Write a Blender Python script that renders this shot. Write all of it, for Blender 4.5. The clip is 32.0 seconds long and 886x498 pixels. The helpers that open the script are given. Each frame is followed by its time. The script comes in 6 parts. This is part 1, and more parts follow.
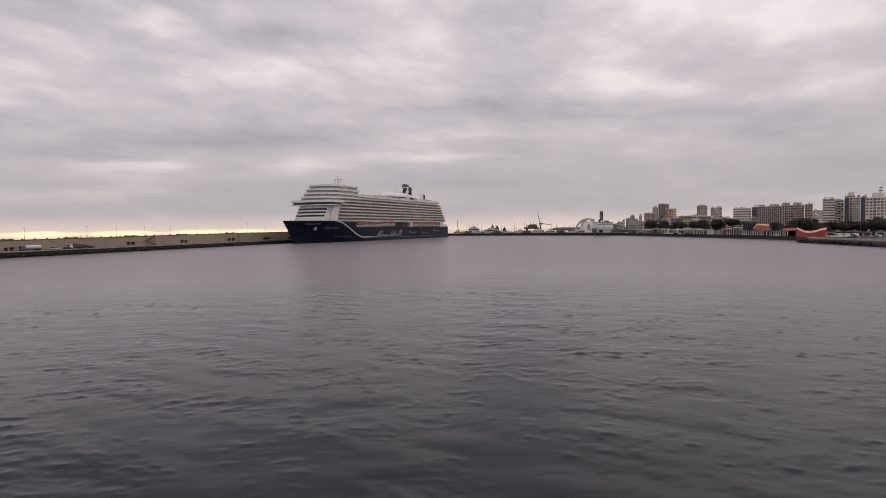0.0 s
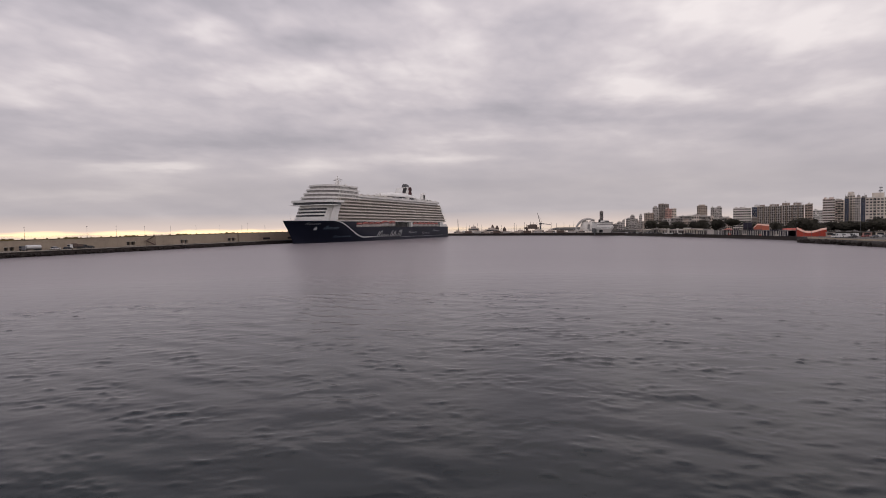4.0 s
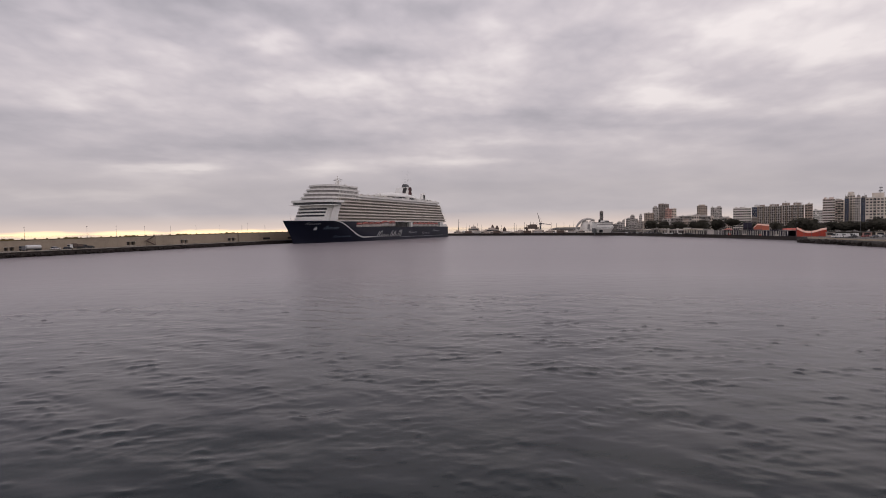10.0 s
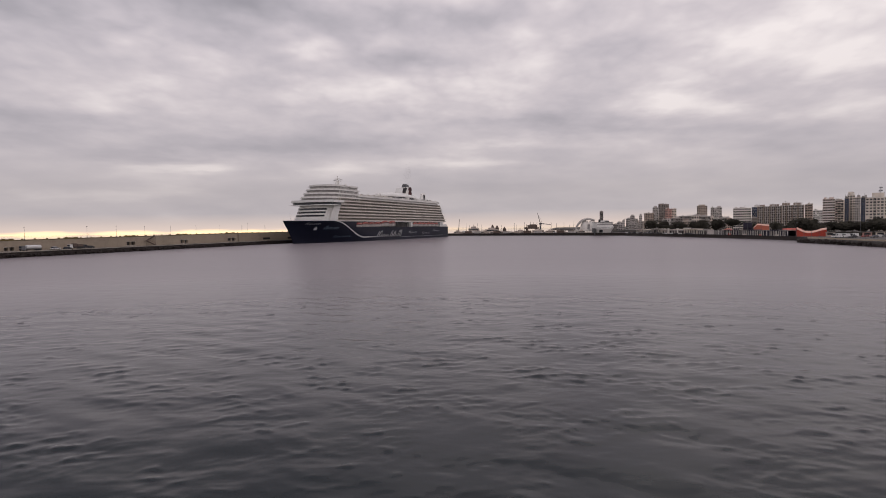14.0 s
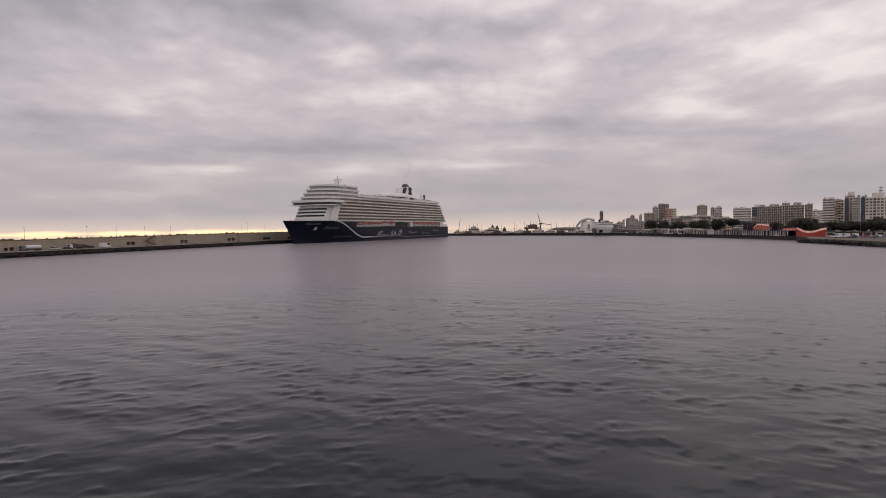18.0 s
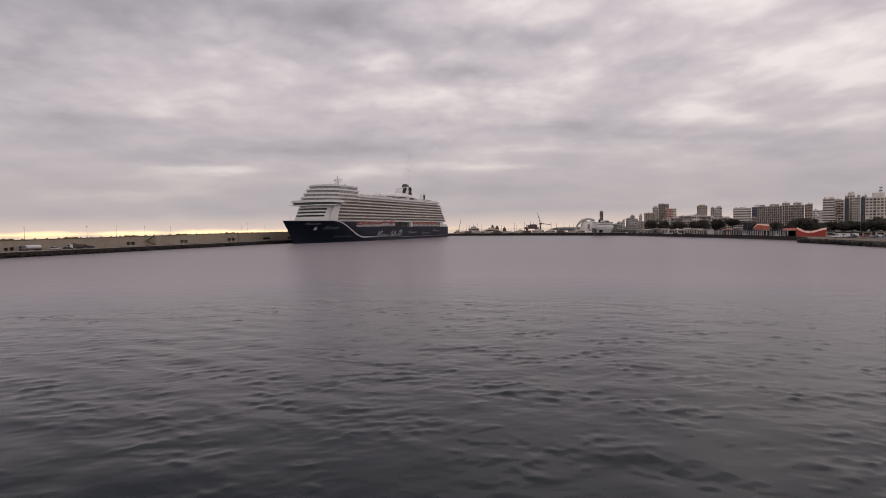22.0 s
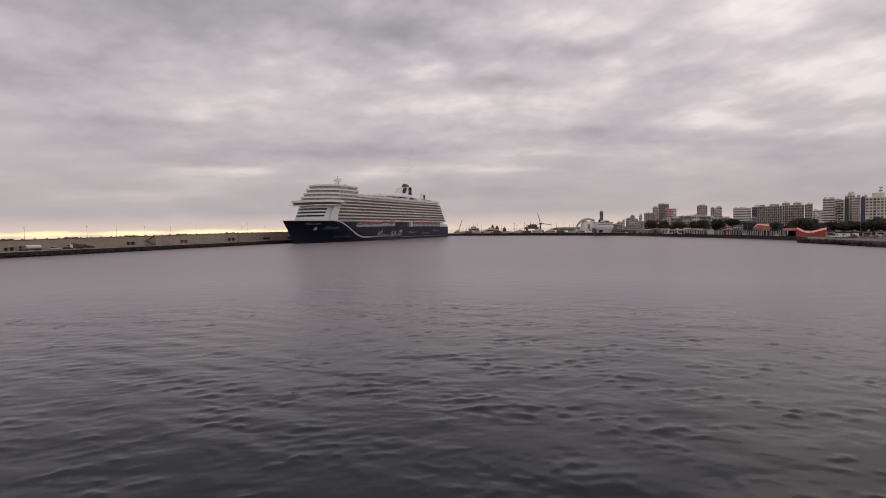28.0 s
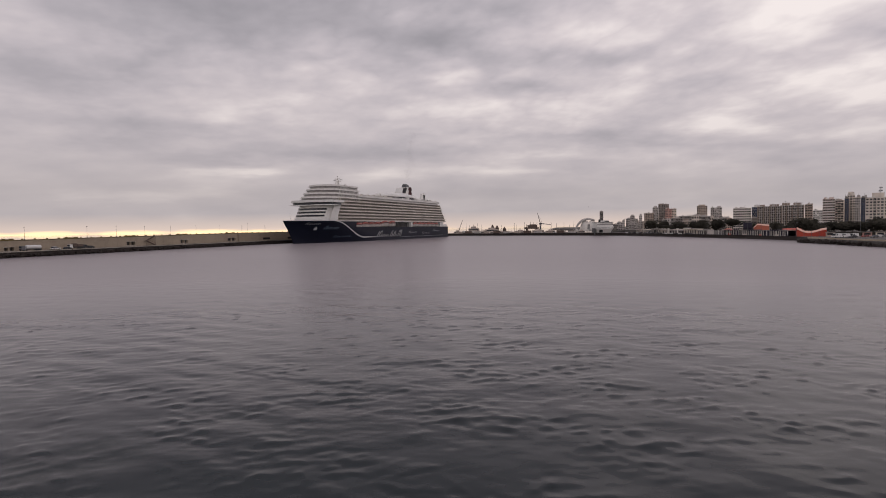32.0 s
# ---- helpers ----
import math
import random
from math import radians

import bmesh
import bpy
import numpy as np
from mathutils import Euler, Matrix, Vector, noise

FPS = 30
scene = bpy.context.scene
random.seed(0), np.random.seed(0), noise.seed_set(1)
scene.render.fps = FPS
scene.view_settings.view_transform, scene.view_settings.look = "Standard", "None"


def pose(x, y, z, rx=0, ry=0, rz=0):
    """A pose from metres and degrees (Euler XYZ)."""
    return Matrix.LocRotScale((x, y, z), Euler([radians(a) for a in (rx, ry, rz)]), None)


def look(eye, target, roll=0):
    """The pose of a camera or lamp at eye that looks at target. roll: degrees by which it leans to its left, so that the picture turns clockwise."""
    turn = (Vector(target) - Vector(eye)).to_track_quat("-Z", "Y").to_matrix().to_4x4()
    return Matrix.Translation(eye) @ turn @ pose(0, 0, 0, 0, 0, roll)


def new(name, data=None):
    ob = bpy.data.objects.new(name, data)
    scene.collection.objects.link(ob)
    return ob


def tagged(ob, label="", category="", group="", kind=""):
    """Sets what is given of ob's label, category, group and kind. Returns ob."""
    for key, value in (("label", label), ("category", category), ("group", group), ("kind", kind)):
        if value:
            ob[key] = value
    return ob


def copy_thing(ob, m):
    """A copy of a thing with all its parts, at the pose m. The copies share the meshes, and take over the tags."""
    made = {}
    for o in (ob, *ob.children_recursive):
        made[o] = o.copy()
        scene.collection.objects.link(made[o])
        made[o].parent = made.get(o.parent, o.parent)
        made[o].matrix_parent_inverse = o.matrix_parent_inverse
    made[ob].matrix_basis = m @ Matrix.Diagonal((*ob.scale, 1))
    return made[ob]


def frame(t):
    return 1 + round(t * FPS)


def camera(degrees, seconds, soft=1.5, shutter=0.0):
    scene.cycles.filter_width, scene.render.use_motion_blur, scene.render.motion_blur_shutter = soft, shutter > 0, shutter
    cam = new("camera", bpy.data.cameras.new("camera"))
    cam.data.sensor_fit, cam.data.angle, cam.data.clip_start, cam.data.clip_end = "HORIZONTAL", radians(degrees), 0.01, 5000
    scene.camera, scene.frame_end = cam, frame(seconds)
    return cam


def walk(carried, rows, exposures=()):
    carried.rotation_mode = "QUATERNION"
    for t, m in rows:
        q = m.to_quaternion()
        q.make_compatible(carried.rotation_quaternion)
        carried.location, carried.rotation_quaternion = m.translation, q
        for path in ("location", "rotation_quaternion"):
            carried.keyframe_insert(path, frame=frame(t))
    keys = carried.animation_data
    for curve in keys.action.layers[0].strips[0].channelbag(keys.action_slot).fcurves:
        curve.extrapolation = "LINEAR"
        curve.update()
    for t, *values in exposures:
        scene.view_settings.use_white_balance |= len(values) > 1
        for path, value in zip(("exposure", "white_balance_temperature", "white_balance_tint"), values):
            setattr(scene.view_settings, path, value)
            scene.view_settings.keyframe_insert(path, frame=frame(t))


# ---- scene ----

cam = camera(73.5, 32.0, soft=1.0)
EYE = Vector((0.0, 0.0, 11.2))
VIEW = look(EYE, EYE + Vector((0.0, 100.0, -3.543)), -0.82)
walk(cam, [(0.0, VIEW), (32.0, VIEW)], exposures=[(0.0, 0.02, 6390, 10.0), (14.5, 0.02, 6430, 10.0), (16.5, -0.03, 6480, 10.0), (32.0, -0.03, 6540, 10.0)])

# ---- world and sun: dawn under a broken overcast, the glow low over the open sea ----
SUN_AZIMUTH = radians(-24.0)
world = bpy.data.worlds.new("world")
scene.world = world
world.use_nodes = True
wn = world.node_tree.nodes
sky = wn.new("ShaderNodeTexSky")
sky.sky_type = "NISHITA"
sky.sun_disc = False
sky.sun_elevation = radians(26.0)
sky.sun_rotation = SUN_AZIMUTH
sky.dust_density = 0.7
sky.ozone_density = 1.4
world.node_tree.links.new(sky.outputs["Color"], wn["Background"].inputs["Color"])
wn["Background"].inputs["Strength"].default_value = 0.085

sun = new("sun", bpy.data.lights.new("sun", "SUN"))
sun.data.energy = 0.8
sun.data.angle = radians(15)
sun.data.color = (1.0, 0.93, 0.84)
sun.matrix_world = look((0, 0, 300), (-300 * math.sin(SUN_AZIMUTH), -300 * math.cos(SUN_AZIMUTH), 190))


# ---- materials ----
def nodes_of(name):
    m = bpy.data.materials.new(name)
    m.use_nodes = True
    t = m.node_tree
    return m, t, t.nodes, t.links, t.nodes["Principled BSDF"]


def link_noise(t, coord, scale, detail=4.0, rough=0.55, stretch=(1, 1, 1), distort=0.0):
    mp = t.nodes.new("ShaderNodeMapping")
    mp.inputs["Scale"].default_value = stretch
    t.links.new(coord, mp.inputs["Vector"])
    n = t.nodes.new("ShaderNodeTexNoise")
    n.inputs["Scale"].default_value = scale
    n.inputs["Detail"].default_value = detail
    n.inputs["Roughness"].default_value = rough
    n.inputs["Distortion"].default_value = distort
    t.links.new(mp.outputs["Vector"], n.inputs["Vector"])
    return n


def ramp(t, value, stops):
    r = t.nodes.new("ShaderNodeValToRGB")
    els = r.color_ramp.elements
    while len(els) < len(stops):
        els.new(0.5)
    for e, (p, c) in zip(els, stops):
        e.position = p
        e.color = (*c, 1)
    t.links.new(value, r.inputs["Fac"])
    return r


def math_node(t, op, a, b=None, c=None):
    n = t.nodes.new("ShaderNodeMath")
    n.operation = op
    for i, v in enumerate((a, b, c)):
        if v is None:
            continue
        if isinstance(v, (int, float)):
            n.inputs[i].default_value = v
        else:
            t.links.new(v, n.inputs[i])
    return n.outputs[0]


def surface(name, color, rough=0.6, metal=0.0, vary=0.25, grain=0.6, stain=0.08, bump=0.0, streak=1.0, spec=0.5, random_tone=0.0):
    """A plain surface with fine grain, broad stains and a little relief, in metres."""
    m, t, n, l, p = nodes_of(name)
    co = n.new("ShaderNodeTexCoord").outputs["Object"]
    fine = link_noise(t, co, grain, 6.0, 0.65)
    broad = link_noise(t, co, stain, 4.0, 0.6, (1, 1, streak))
    mix = math_node(t, "ADD", math_node(t, "MULTIPLY", fine.outputs["Fac"], 0.45), math_node(t, "MULTIPLY", broad.outputs["Fac"], 0.55))
    if random_tone:
        info = n.new("ShaderNodeObjectInfo").outputs["Random"]
        mix = math_node(t, "ADD", mix, math_node(t, "MULTIPLY", math_node(t, "SUBTRACT", info, 0.5), random_tone))
    dark = tuple(c * (1 - vary) for c in color)
    light = tuple(min(1, c * (1 + vary * 0.8)) for c in color)
    r = ramp(t, mix, [(0.3, dark), (0.5, color), (0.72, light)])
    l.new(r.outputs["Color"], p.inputs["Base Color"])
    p.inputs["Roughness"].default_value = rough
    p.inputs["Metallic"].default_value = metal
    p.inputs["Specular IOR Level"].default_value = spec
    if bump:
        b = n.new("ShaderNodeBump")
        b.inputs["Strength"].default_value = 0.6
        b.inputs["Distance"].default_value = bump
        l.new(fine.outputs["Fac"], b.inputs["Height"])
        l.new(b.outputs["Normal"], p.inputs["Normal"])
    return m


def glass(name, color, rough=0.12):
    m, t, n, l, p = nodes_of(name)
    co = n.new("ShaderNodeTexCoord").outputs["Object"]
    v = link_noise(t, co, 0.35, 3.0)
    info = n.new("ShaderNodeObjectInfo").outputs["Random"]
    f = math_node(t, "ADD", math_node(t, "MULTIPLY", v.outputs["Fac"], 0.5), math_node(t, "MULTIPLY", info, 0.5))
    r = ramp(t, f, [(0.2, tuple(c * 0.5 for c in color)), (0.8, tuple(c * 1.8 for c in color))])
    l.new(r.outputs["Color"], p.inputs["Base Color"])
    p.inputs["Roughness"].default_value = rough
    return m


def water_material():
    m, t, n, l, p = nodes_of("sea_water")
    co = n.new("ShaderNodeTexCoord").outputs["Object"]
    depth = link_noise(t, co, 0.02, 3.0)
    r = ramp(t, depth.outputs["Fac"], [(0.3, (0.008, 0.0155, 0.0185)), (0.7, (0.012, 0.02, 0.023))])
    l.new(r.outputs["Color"], p.inputs["Base Color"])
    dist = n.new("ShaderNodeVectorMath")
    dist.operation = "LENGTH"
    l.new(co, dist.inputs[0])
    ruffle = n.new("ShaderNodeMapRange")
    for k, v in (("From Min", 45.0), ("From Max", 230.0), ("To Min", 0.1), ("To Max", 0.21)):
        ruffle.inputs[k].default_value = v
    l.new(dist.outputs["Value"], ruffle.inputs["Value"])
    # sheltered water inside the harbour is ruffled, the open roads beyond it lie slick
    sep = n.new("ShaderNodeSeparateXYZ")
    l.new(co, sep.inputs[0])
    outside = math_node(t, "ADD", math_node(t, "MULTIPLY", math_node(t, "ADD", sep.outputs["X"], 204.5), -0.9617), math_node(t, "MULTIPLY", math_node(t, "SUBTRACT", sep.outputs["Y"], 273.5), 0.2742))
    outside = math_node(t, "MAXIMUM", math_node(t, "DIVIDE", math_node(t, "SUBTRACT", outside, 10.0), 30.0), math_node(t, "DIVIDE", math_node(t, "SUBTRACT", dist.outputs["Value"], 930.0), 60.0))
    slick = n.new("ShaderNodeClamp")
    l.new(outside, slick.inputs["Value"])
    inner = math_node(t, "SUBTRACT", 1.0, slick.outputs[0])
    l.new(math_node(t, "ADD", math_node(t, "MULTIPLY", ruffle.outputs["Result"], inner), 0.04), p.inputs["Roughness"])
    p.inputs["IOR"].default_value = 1.333
    p.inputs["Specular IOR Level"].default_value = 0.215
    p.inputs["Specular Tint"].default_value = (1.0, 0.89, 0.985, 1)
    # sheen added with distance brightens far water and washes out reflections
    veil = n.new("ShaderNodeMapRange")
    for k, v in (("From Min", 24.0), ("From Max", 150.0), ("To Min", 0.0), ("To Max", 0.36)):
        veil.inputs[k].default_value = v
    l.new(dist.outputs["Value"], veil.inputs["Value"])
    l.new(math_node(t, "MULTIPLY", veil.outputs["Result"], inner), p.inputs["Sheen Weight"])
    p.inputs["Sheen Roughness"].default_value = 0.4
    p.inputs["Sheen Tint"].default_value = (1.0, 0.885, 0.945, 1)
    small = link_noise(t, co, 1.3, 2.0, 0.5, (1, 1.4, 1))
    patch = link_noise(t, co, 0.012, 3.0, 0.5, (1, 2.2, 1))
    mask = ramp(t, patch.outputs["Fac"], [(0.38, (0.25, 0.25, 0.25)), (0.62, (1, 1, 1))])
    mid = link_noise(t, co, 0.3, 2.0, 0.5, (1, 1.5, 1))
    hgt = math_node(t, "ADD", math_node(t, "MULTIPLY", small.outputs["Fac"], 0.014), math_node(t, "MULTIPLY", mid.outputs["Fac"], 0.24))
    hgt = math_node(t, "MULTIPLY", math_node(t, "MULTIPLY", hgt, mask.outputs["Color"]), inner)
    b = n.new("ShaderNodeBump")
    b.inputs["Strength"].default_value = 0.5
    b.inputs["Distance"].default_value = 1.0
    l.new(hgt, b.inputs["Height"])
    l.new(b.outputs["Normal"], p.inputs["Normal"])
    return m


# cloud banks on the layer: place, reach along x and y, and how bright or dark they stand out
# last bank of each list is added above the view, toning the near water
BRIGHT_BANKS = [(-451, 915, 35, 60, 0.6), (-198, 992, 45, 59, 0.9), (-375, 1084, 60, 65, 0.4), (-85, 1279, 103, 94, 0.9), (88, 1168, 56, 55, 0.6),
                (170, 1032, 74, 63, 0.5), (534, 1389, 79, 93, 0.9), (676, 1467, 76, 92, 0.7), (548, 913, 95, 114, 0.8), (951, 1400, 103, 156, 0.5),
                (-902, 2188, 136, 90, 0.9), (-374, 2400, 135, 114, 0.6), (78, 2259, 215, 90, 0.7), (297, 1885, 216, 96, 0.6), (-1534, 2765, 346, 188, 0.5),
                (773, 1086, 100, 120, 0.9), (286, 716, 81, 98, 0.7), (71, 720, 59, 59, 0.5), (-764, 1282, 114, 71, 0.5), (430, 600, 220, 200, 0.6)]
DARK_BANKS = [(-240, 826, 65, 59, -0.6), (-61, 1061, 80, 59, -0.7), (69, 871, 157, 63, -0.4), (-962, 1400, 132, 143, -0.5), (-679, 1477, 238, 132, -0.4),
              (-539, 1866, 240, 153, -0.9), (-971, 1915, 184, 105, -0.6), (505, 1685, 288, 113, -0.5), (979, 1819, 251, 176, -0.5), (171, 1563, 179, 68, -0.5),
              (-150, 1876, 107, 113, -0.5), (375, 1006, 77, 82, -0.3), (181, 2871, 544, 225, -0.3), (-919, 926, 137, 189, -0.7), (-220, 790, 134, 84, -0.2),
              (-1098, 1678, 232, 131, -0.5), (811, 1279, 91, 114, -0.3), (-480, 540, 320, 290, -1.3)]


def vector_math(t, op, a, b):
    n = t.nodes.new("ShaderNodeVectorMath")
    n.operation = op
    for i, v in enumerate((a, b)):
        if isinstance(v, tuple):
            n.inputs[i].default_value = v
        else:
            t.links.new(v, n.inputs[i])
    return n


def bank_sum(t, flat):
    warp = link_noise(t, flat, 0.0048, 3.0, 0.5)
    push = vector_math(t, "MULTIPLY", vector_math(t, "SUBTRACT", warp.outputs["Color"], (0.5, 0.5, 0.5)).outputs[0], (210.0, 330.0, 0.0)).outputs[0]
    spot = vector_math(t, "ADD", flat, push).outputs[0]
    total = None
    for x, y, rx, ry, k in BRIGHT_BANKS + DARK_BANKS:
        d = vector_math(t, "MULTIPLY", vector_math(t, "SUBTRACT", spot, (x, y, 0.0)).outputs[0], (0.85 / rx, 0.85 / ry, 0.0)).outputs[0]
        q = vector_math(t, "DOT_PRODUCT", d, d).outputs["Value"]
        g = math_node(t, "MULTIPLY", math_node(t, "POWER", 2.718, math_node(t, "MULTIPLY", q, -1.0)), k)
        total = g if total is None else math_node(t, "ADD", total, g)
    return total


def cloud_material():
    m, t, n, l, p = nodes_of("cloud_layer")
    n.remove(p)
    co = n.new("ShaderNodeTexCoord").outputs["Object"]
    sep = n.new("ShaderNodeSeparateXYZ")
    l.new(co, sep.inputs[0])
    flat = n.new("ShaderNodeCombineXYZ")
    l.new(sep.outputs["X"], flat.inputs["X"])
    l.new(sep.outputs["Y"], flat.inputs["Y"])
    flat = flat.outputs[0]
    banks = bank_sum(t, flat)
    x2 = math_node(t, "MULTIPLY", sep.outputs["X"], sep.outputs["X"])
    y2 = math_node(t, "MULTIPLY", sep.outputs["Y"], sep.outputs["Y"])
    rad = math_node(t, "SQRT", math_node(t, "ADD", x2, y2))
    gone = n.new("ShaderNodeMapRange")
    gone.inputs["From Min"].default_value = 700.0
    gone.inputs["From Max"].default_value = 3000.0
    l.new(rad, gone.inputs["Value"])
    keep = math_node(t, "SUBTRACT", 1.0, math_node(t, "MULTIPLY", gone.outputs["Result"], 0.6))
    close = math_node(t, "MAXIMUM", math_node(t, "SUBTRACT", 1.0, math_node(t, "MULTIPLY", gone.outputs["Result"], 1.1)), 0.0)
    # the masses grow taller and broader out over the sea, small soft rolls show only nearer by
    grow = math_node(t, "POWER", math_node(t, "ADD", math_node(t, "DIVIDE", rad, 1200.0), 1.0), -0.62)
    vm = n.new("ShaderNodeVectorMath")
    vm.operation = "SCALE"
    l.new(flat, vm.inputs[0])
    l.new(grow, vm.inputs["Scale"])
    flat = vm.outputs[0]
    big = link_noise(t, flat, 0.0032, 2.0, 0.45)
    med = link_noise(t, flat, 0.0078, 4.0, 0.5, (1, 0.9, 1), 0.1)
    roll = link_noise(t, flat, 0.021, 4.0, 0.55, (1, 0.8, 1), 0.2)
    puff = math_node(t, "ABSOLUTE", math_node(t, "SUBTRACT", link_noise(t, flat, 0.0125, 3.0, 0.5, (1, 0.8, 1), 0.1).outputs["Fac"], 0.5))
    f = math_node(t, "MULTIPLY_ADD", math_node(t, "SUBTRACT", big.outputs["Fac"], 0.5), 0.25, 0.52)
    f = math_node(t, "ADD", f, math_node(t, "MULTIPLY", math_node(t, "MULTIPLY", math_node(t, "SUBTRACT", med.outputs["Fac"], 0.5), keep), 0.42))
    f = math_node(t, "ADD", f, math_node(t, "MULTIPLY", math_node(t, "MULTIPLY", math_node(t, "SUBTRACT", roll.outputs["Fac"], 0.5), close), 0.17))
    f = math_node(t, "ADD", f, math_node(t, "MULTIPLY", math_node(t, "MULTIPLY", math_node(t, "SUBTRACT", puff, 0.08), close), 0.38))
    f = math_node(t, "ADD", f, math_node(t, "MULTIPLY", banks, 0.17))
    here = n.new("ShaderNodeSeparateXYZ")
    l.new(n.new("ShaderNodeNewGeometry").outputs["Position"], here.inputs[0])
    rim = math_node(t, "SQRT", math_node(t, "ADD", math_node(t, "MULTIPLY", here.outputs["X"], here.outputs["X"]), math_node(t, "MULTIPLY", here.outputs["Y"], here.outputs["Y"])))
    # the layer is dimmed above the view, to darken the near water's reflection
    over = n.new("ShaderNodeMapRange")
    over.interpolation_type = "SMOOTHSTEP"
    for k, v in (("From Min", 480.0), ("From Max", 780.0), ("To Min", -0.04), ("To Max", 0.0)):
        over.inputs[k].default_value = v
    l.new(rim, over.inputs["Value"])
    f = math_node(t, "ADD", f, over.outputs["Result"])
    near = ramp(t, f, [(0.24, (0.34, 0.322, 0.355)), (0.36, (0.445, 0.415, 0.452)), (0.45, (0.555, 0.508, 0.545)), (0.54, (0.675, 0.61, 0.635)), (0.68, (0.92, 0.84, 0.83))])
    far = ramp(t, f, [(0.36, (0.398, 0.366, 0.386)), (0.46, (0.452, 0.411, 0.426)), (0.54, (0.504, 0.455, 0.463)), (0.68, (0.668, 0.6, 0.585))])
    r = n.new("ShaderNodeMix")
    r.data_type = "RGBA"
    l.new(gone.outputs["Result"], r.inputs[0])
    l.new(near.outputs["Color"], r.inputs[6])
    l.new(far.outputs["Color"], r.inputs[7])
    # thin and warm where the layer ends over the sea: the rim stays there while the clouds pass
    thin = n.new("ShaderNodeMapRange")
    thin.inputs["From Min"].default_value = 3900.0
    thin.inputs["From Max"].default_value = 4900.0
    thin.inputs["To Max"].default_value = 0.9
    l.new(rim, thin.inputs["Value"])
    warm = n.new("ShaderNodeMix")
    warm.data_type = "RGBA"
    warm.inputs[7].default_value = (0.84, 0.665, 0.56, 1)
    l.new(thin.outputs["Result"], warm.inputs[0])
    l.new(r.outputs[2], warm.inputs[6])
    em = n.new("ShaderNodeEmission")
    l.new(warm.outputs[2], em.inputs["Color"])
    em.inputs["Strength"].default_value = 1.0
    # the layer breaks up towards its far rim over the open sea
    side = math_node(t, "MULTIPLY", math_node(t, "MAXIMUM", math_node(t, "SUBTRACT", math_node(t, "DIVIDE", here.outputs["X"], rim), 0.16), 0.0), 700.0)
    rag = math_node(t, "MULTIPLY", math_node(t, "SUBTRACT", med.outputs["Fac"], 0.5), 520.0)
    edge = math_node(t, "SUBTRACT", math_node(t, "ADD", rim, rag), math_node(t, "ADD", side, 4715.0))
    gap = math_node(t, "DIVIDE", edge, 300.0)
    gap_r = n.new("ShaderNodeClamp")
    l.new(gap, gap_r.inputs["Value"])
    gap_r.inputs["Max"].default_value = 0.9
    tr = n.new("ShaderNodeBsdfTransparent")
    mx = n.new("ShaderNodeMixShader")
    # the layer is thinnest over the open sea
    sea = n.new("ShaderNodeMapRange")
    for k, v in (("From Min", -0.12), ("From Max", 0.06), ("To Min", 1.0), ("To Max", 0.3)):
        sea.inputs[k].default_value = v
    l.new(math_node(t, "DIVIDE", here.outputs["X"], rim), sea.inputs["Value"])
    l.new(math_node(t, "MULTIPLY", gap_r.outputs[0], sea.outputs["Result"]), mx.inputs[0])
    l.new(em.outputs[0], mx.inputs[1])
    l.new(tr.outputs[0], mx.inputs[2])
    l.new(mx.outputs[0], n["Material Output"].inputs["Surface"])
    return m


M_WATER = water_material()
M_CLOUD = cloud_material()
M_CONC = surface("weathered_concrete", (0.44, 0.362, 0.275), 0.85, vary=0.22, grain=0.5, stain=0.06, streak=0.3)
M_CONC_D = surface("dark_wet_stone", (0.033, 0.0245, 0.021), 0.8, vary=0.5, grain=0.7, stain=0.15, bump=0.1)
M_PAVE = surface("pier_paving", (0.095, 0.087, 0.08), 0.85, vary=0.25, grain=0.6)
M_DARK = surface("dark_opening", (0.02, 0.02, 0.022), 0.6, vary=0.3)
M_NAVY = surface("navy_hull_paint", (0.011, 0.013, 0.03), 0.5, spec=0.3, vary=0.3, grain=0.3, stain=0.05)
M_WHITE = surface("ship_white_paint", (0.88, 0.86, 0.82), 0.4, vary=0.12, grain=0.4, stain=0.05)
M_LETTER = surface("lettering_white", (0.75, 0.75, 0.76), 0.5, vary=0.05)
M_LETTER_B = surface("lettering_pale_blue", (0.25, 0.33, 0.4), 0.5, vary=0.05)
M_CREAM = surface("balcony_rail", (0.66, 0.6, 0.53), 0.35, vary=0.3, grain=0.5, stain=0.05)
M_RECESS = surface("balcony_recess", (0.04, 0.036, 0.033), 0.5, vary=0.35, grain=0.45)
M_GLASS = glass("dark_window_glass", (0.03, 0.034, 0.04))
def shuttered(name):
    """Window fronts: most dark glass, some with pale blinds or curtains drawn."""
    m, t, n, l, p = nodes_of(name)
    info = n.new("ShaderNodeObjectInfo").outputs["Random"]
    r = ramp(t, info, [(0.0, (0.035, 0.035, 0.037)), (0.5, (0.06, 0.057, 0.055)), (0.75, (0.13, 0.12, 0.108)), (1.0, (0.34, 0.31, 0.27))])
    co = n.new("ShaderNodeTexCoord").outputs["Object"]
    v = link_noise(t, co, 1.2, 3.0)
    mx = n.new("ShaderNodeMix")
    mx.data_type = "RGBA"
    mx.blend_type = "MULTIPLY"
    mx.inputs[0].default_value = 0.6
    l.new(r.outputs["Color"], mx.inputs[6])
    l.new(v.outputs["Color"], mx.inputs[7])
    l.new(mx.outputs[2], p.inputs["Base Color"])
    p.inputs["Roughness"].default_value = 0.2
    return m


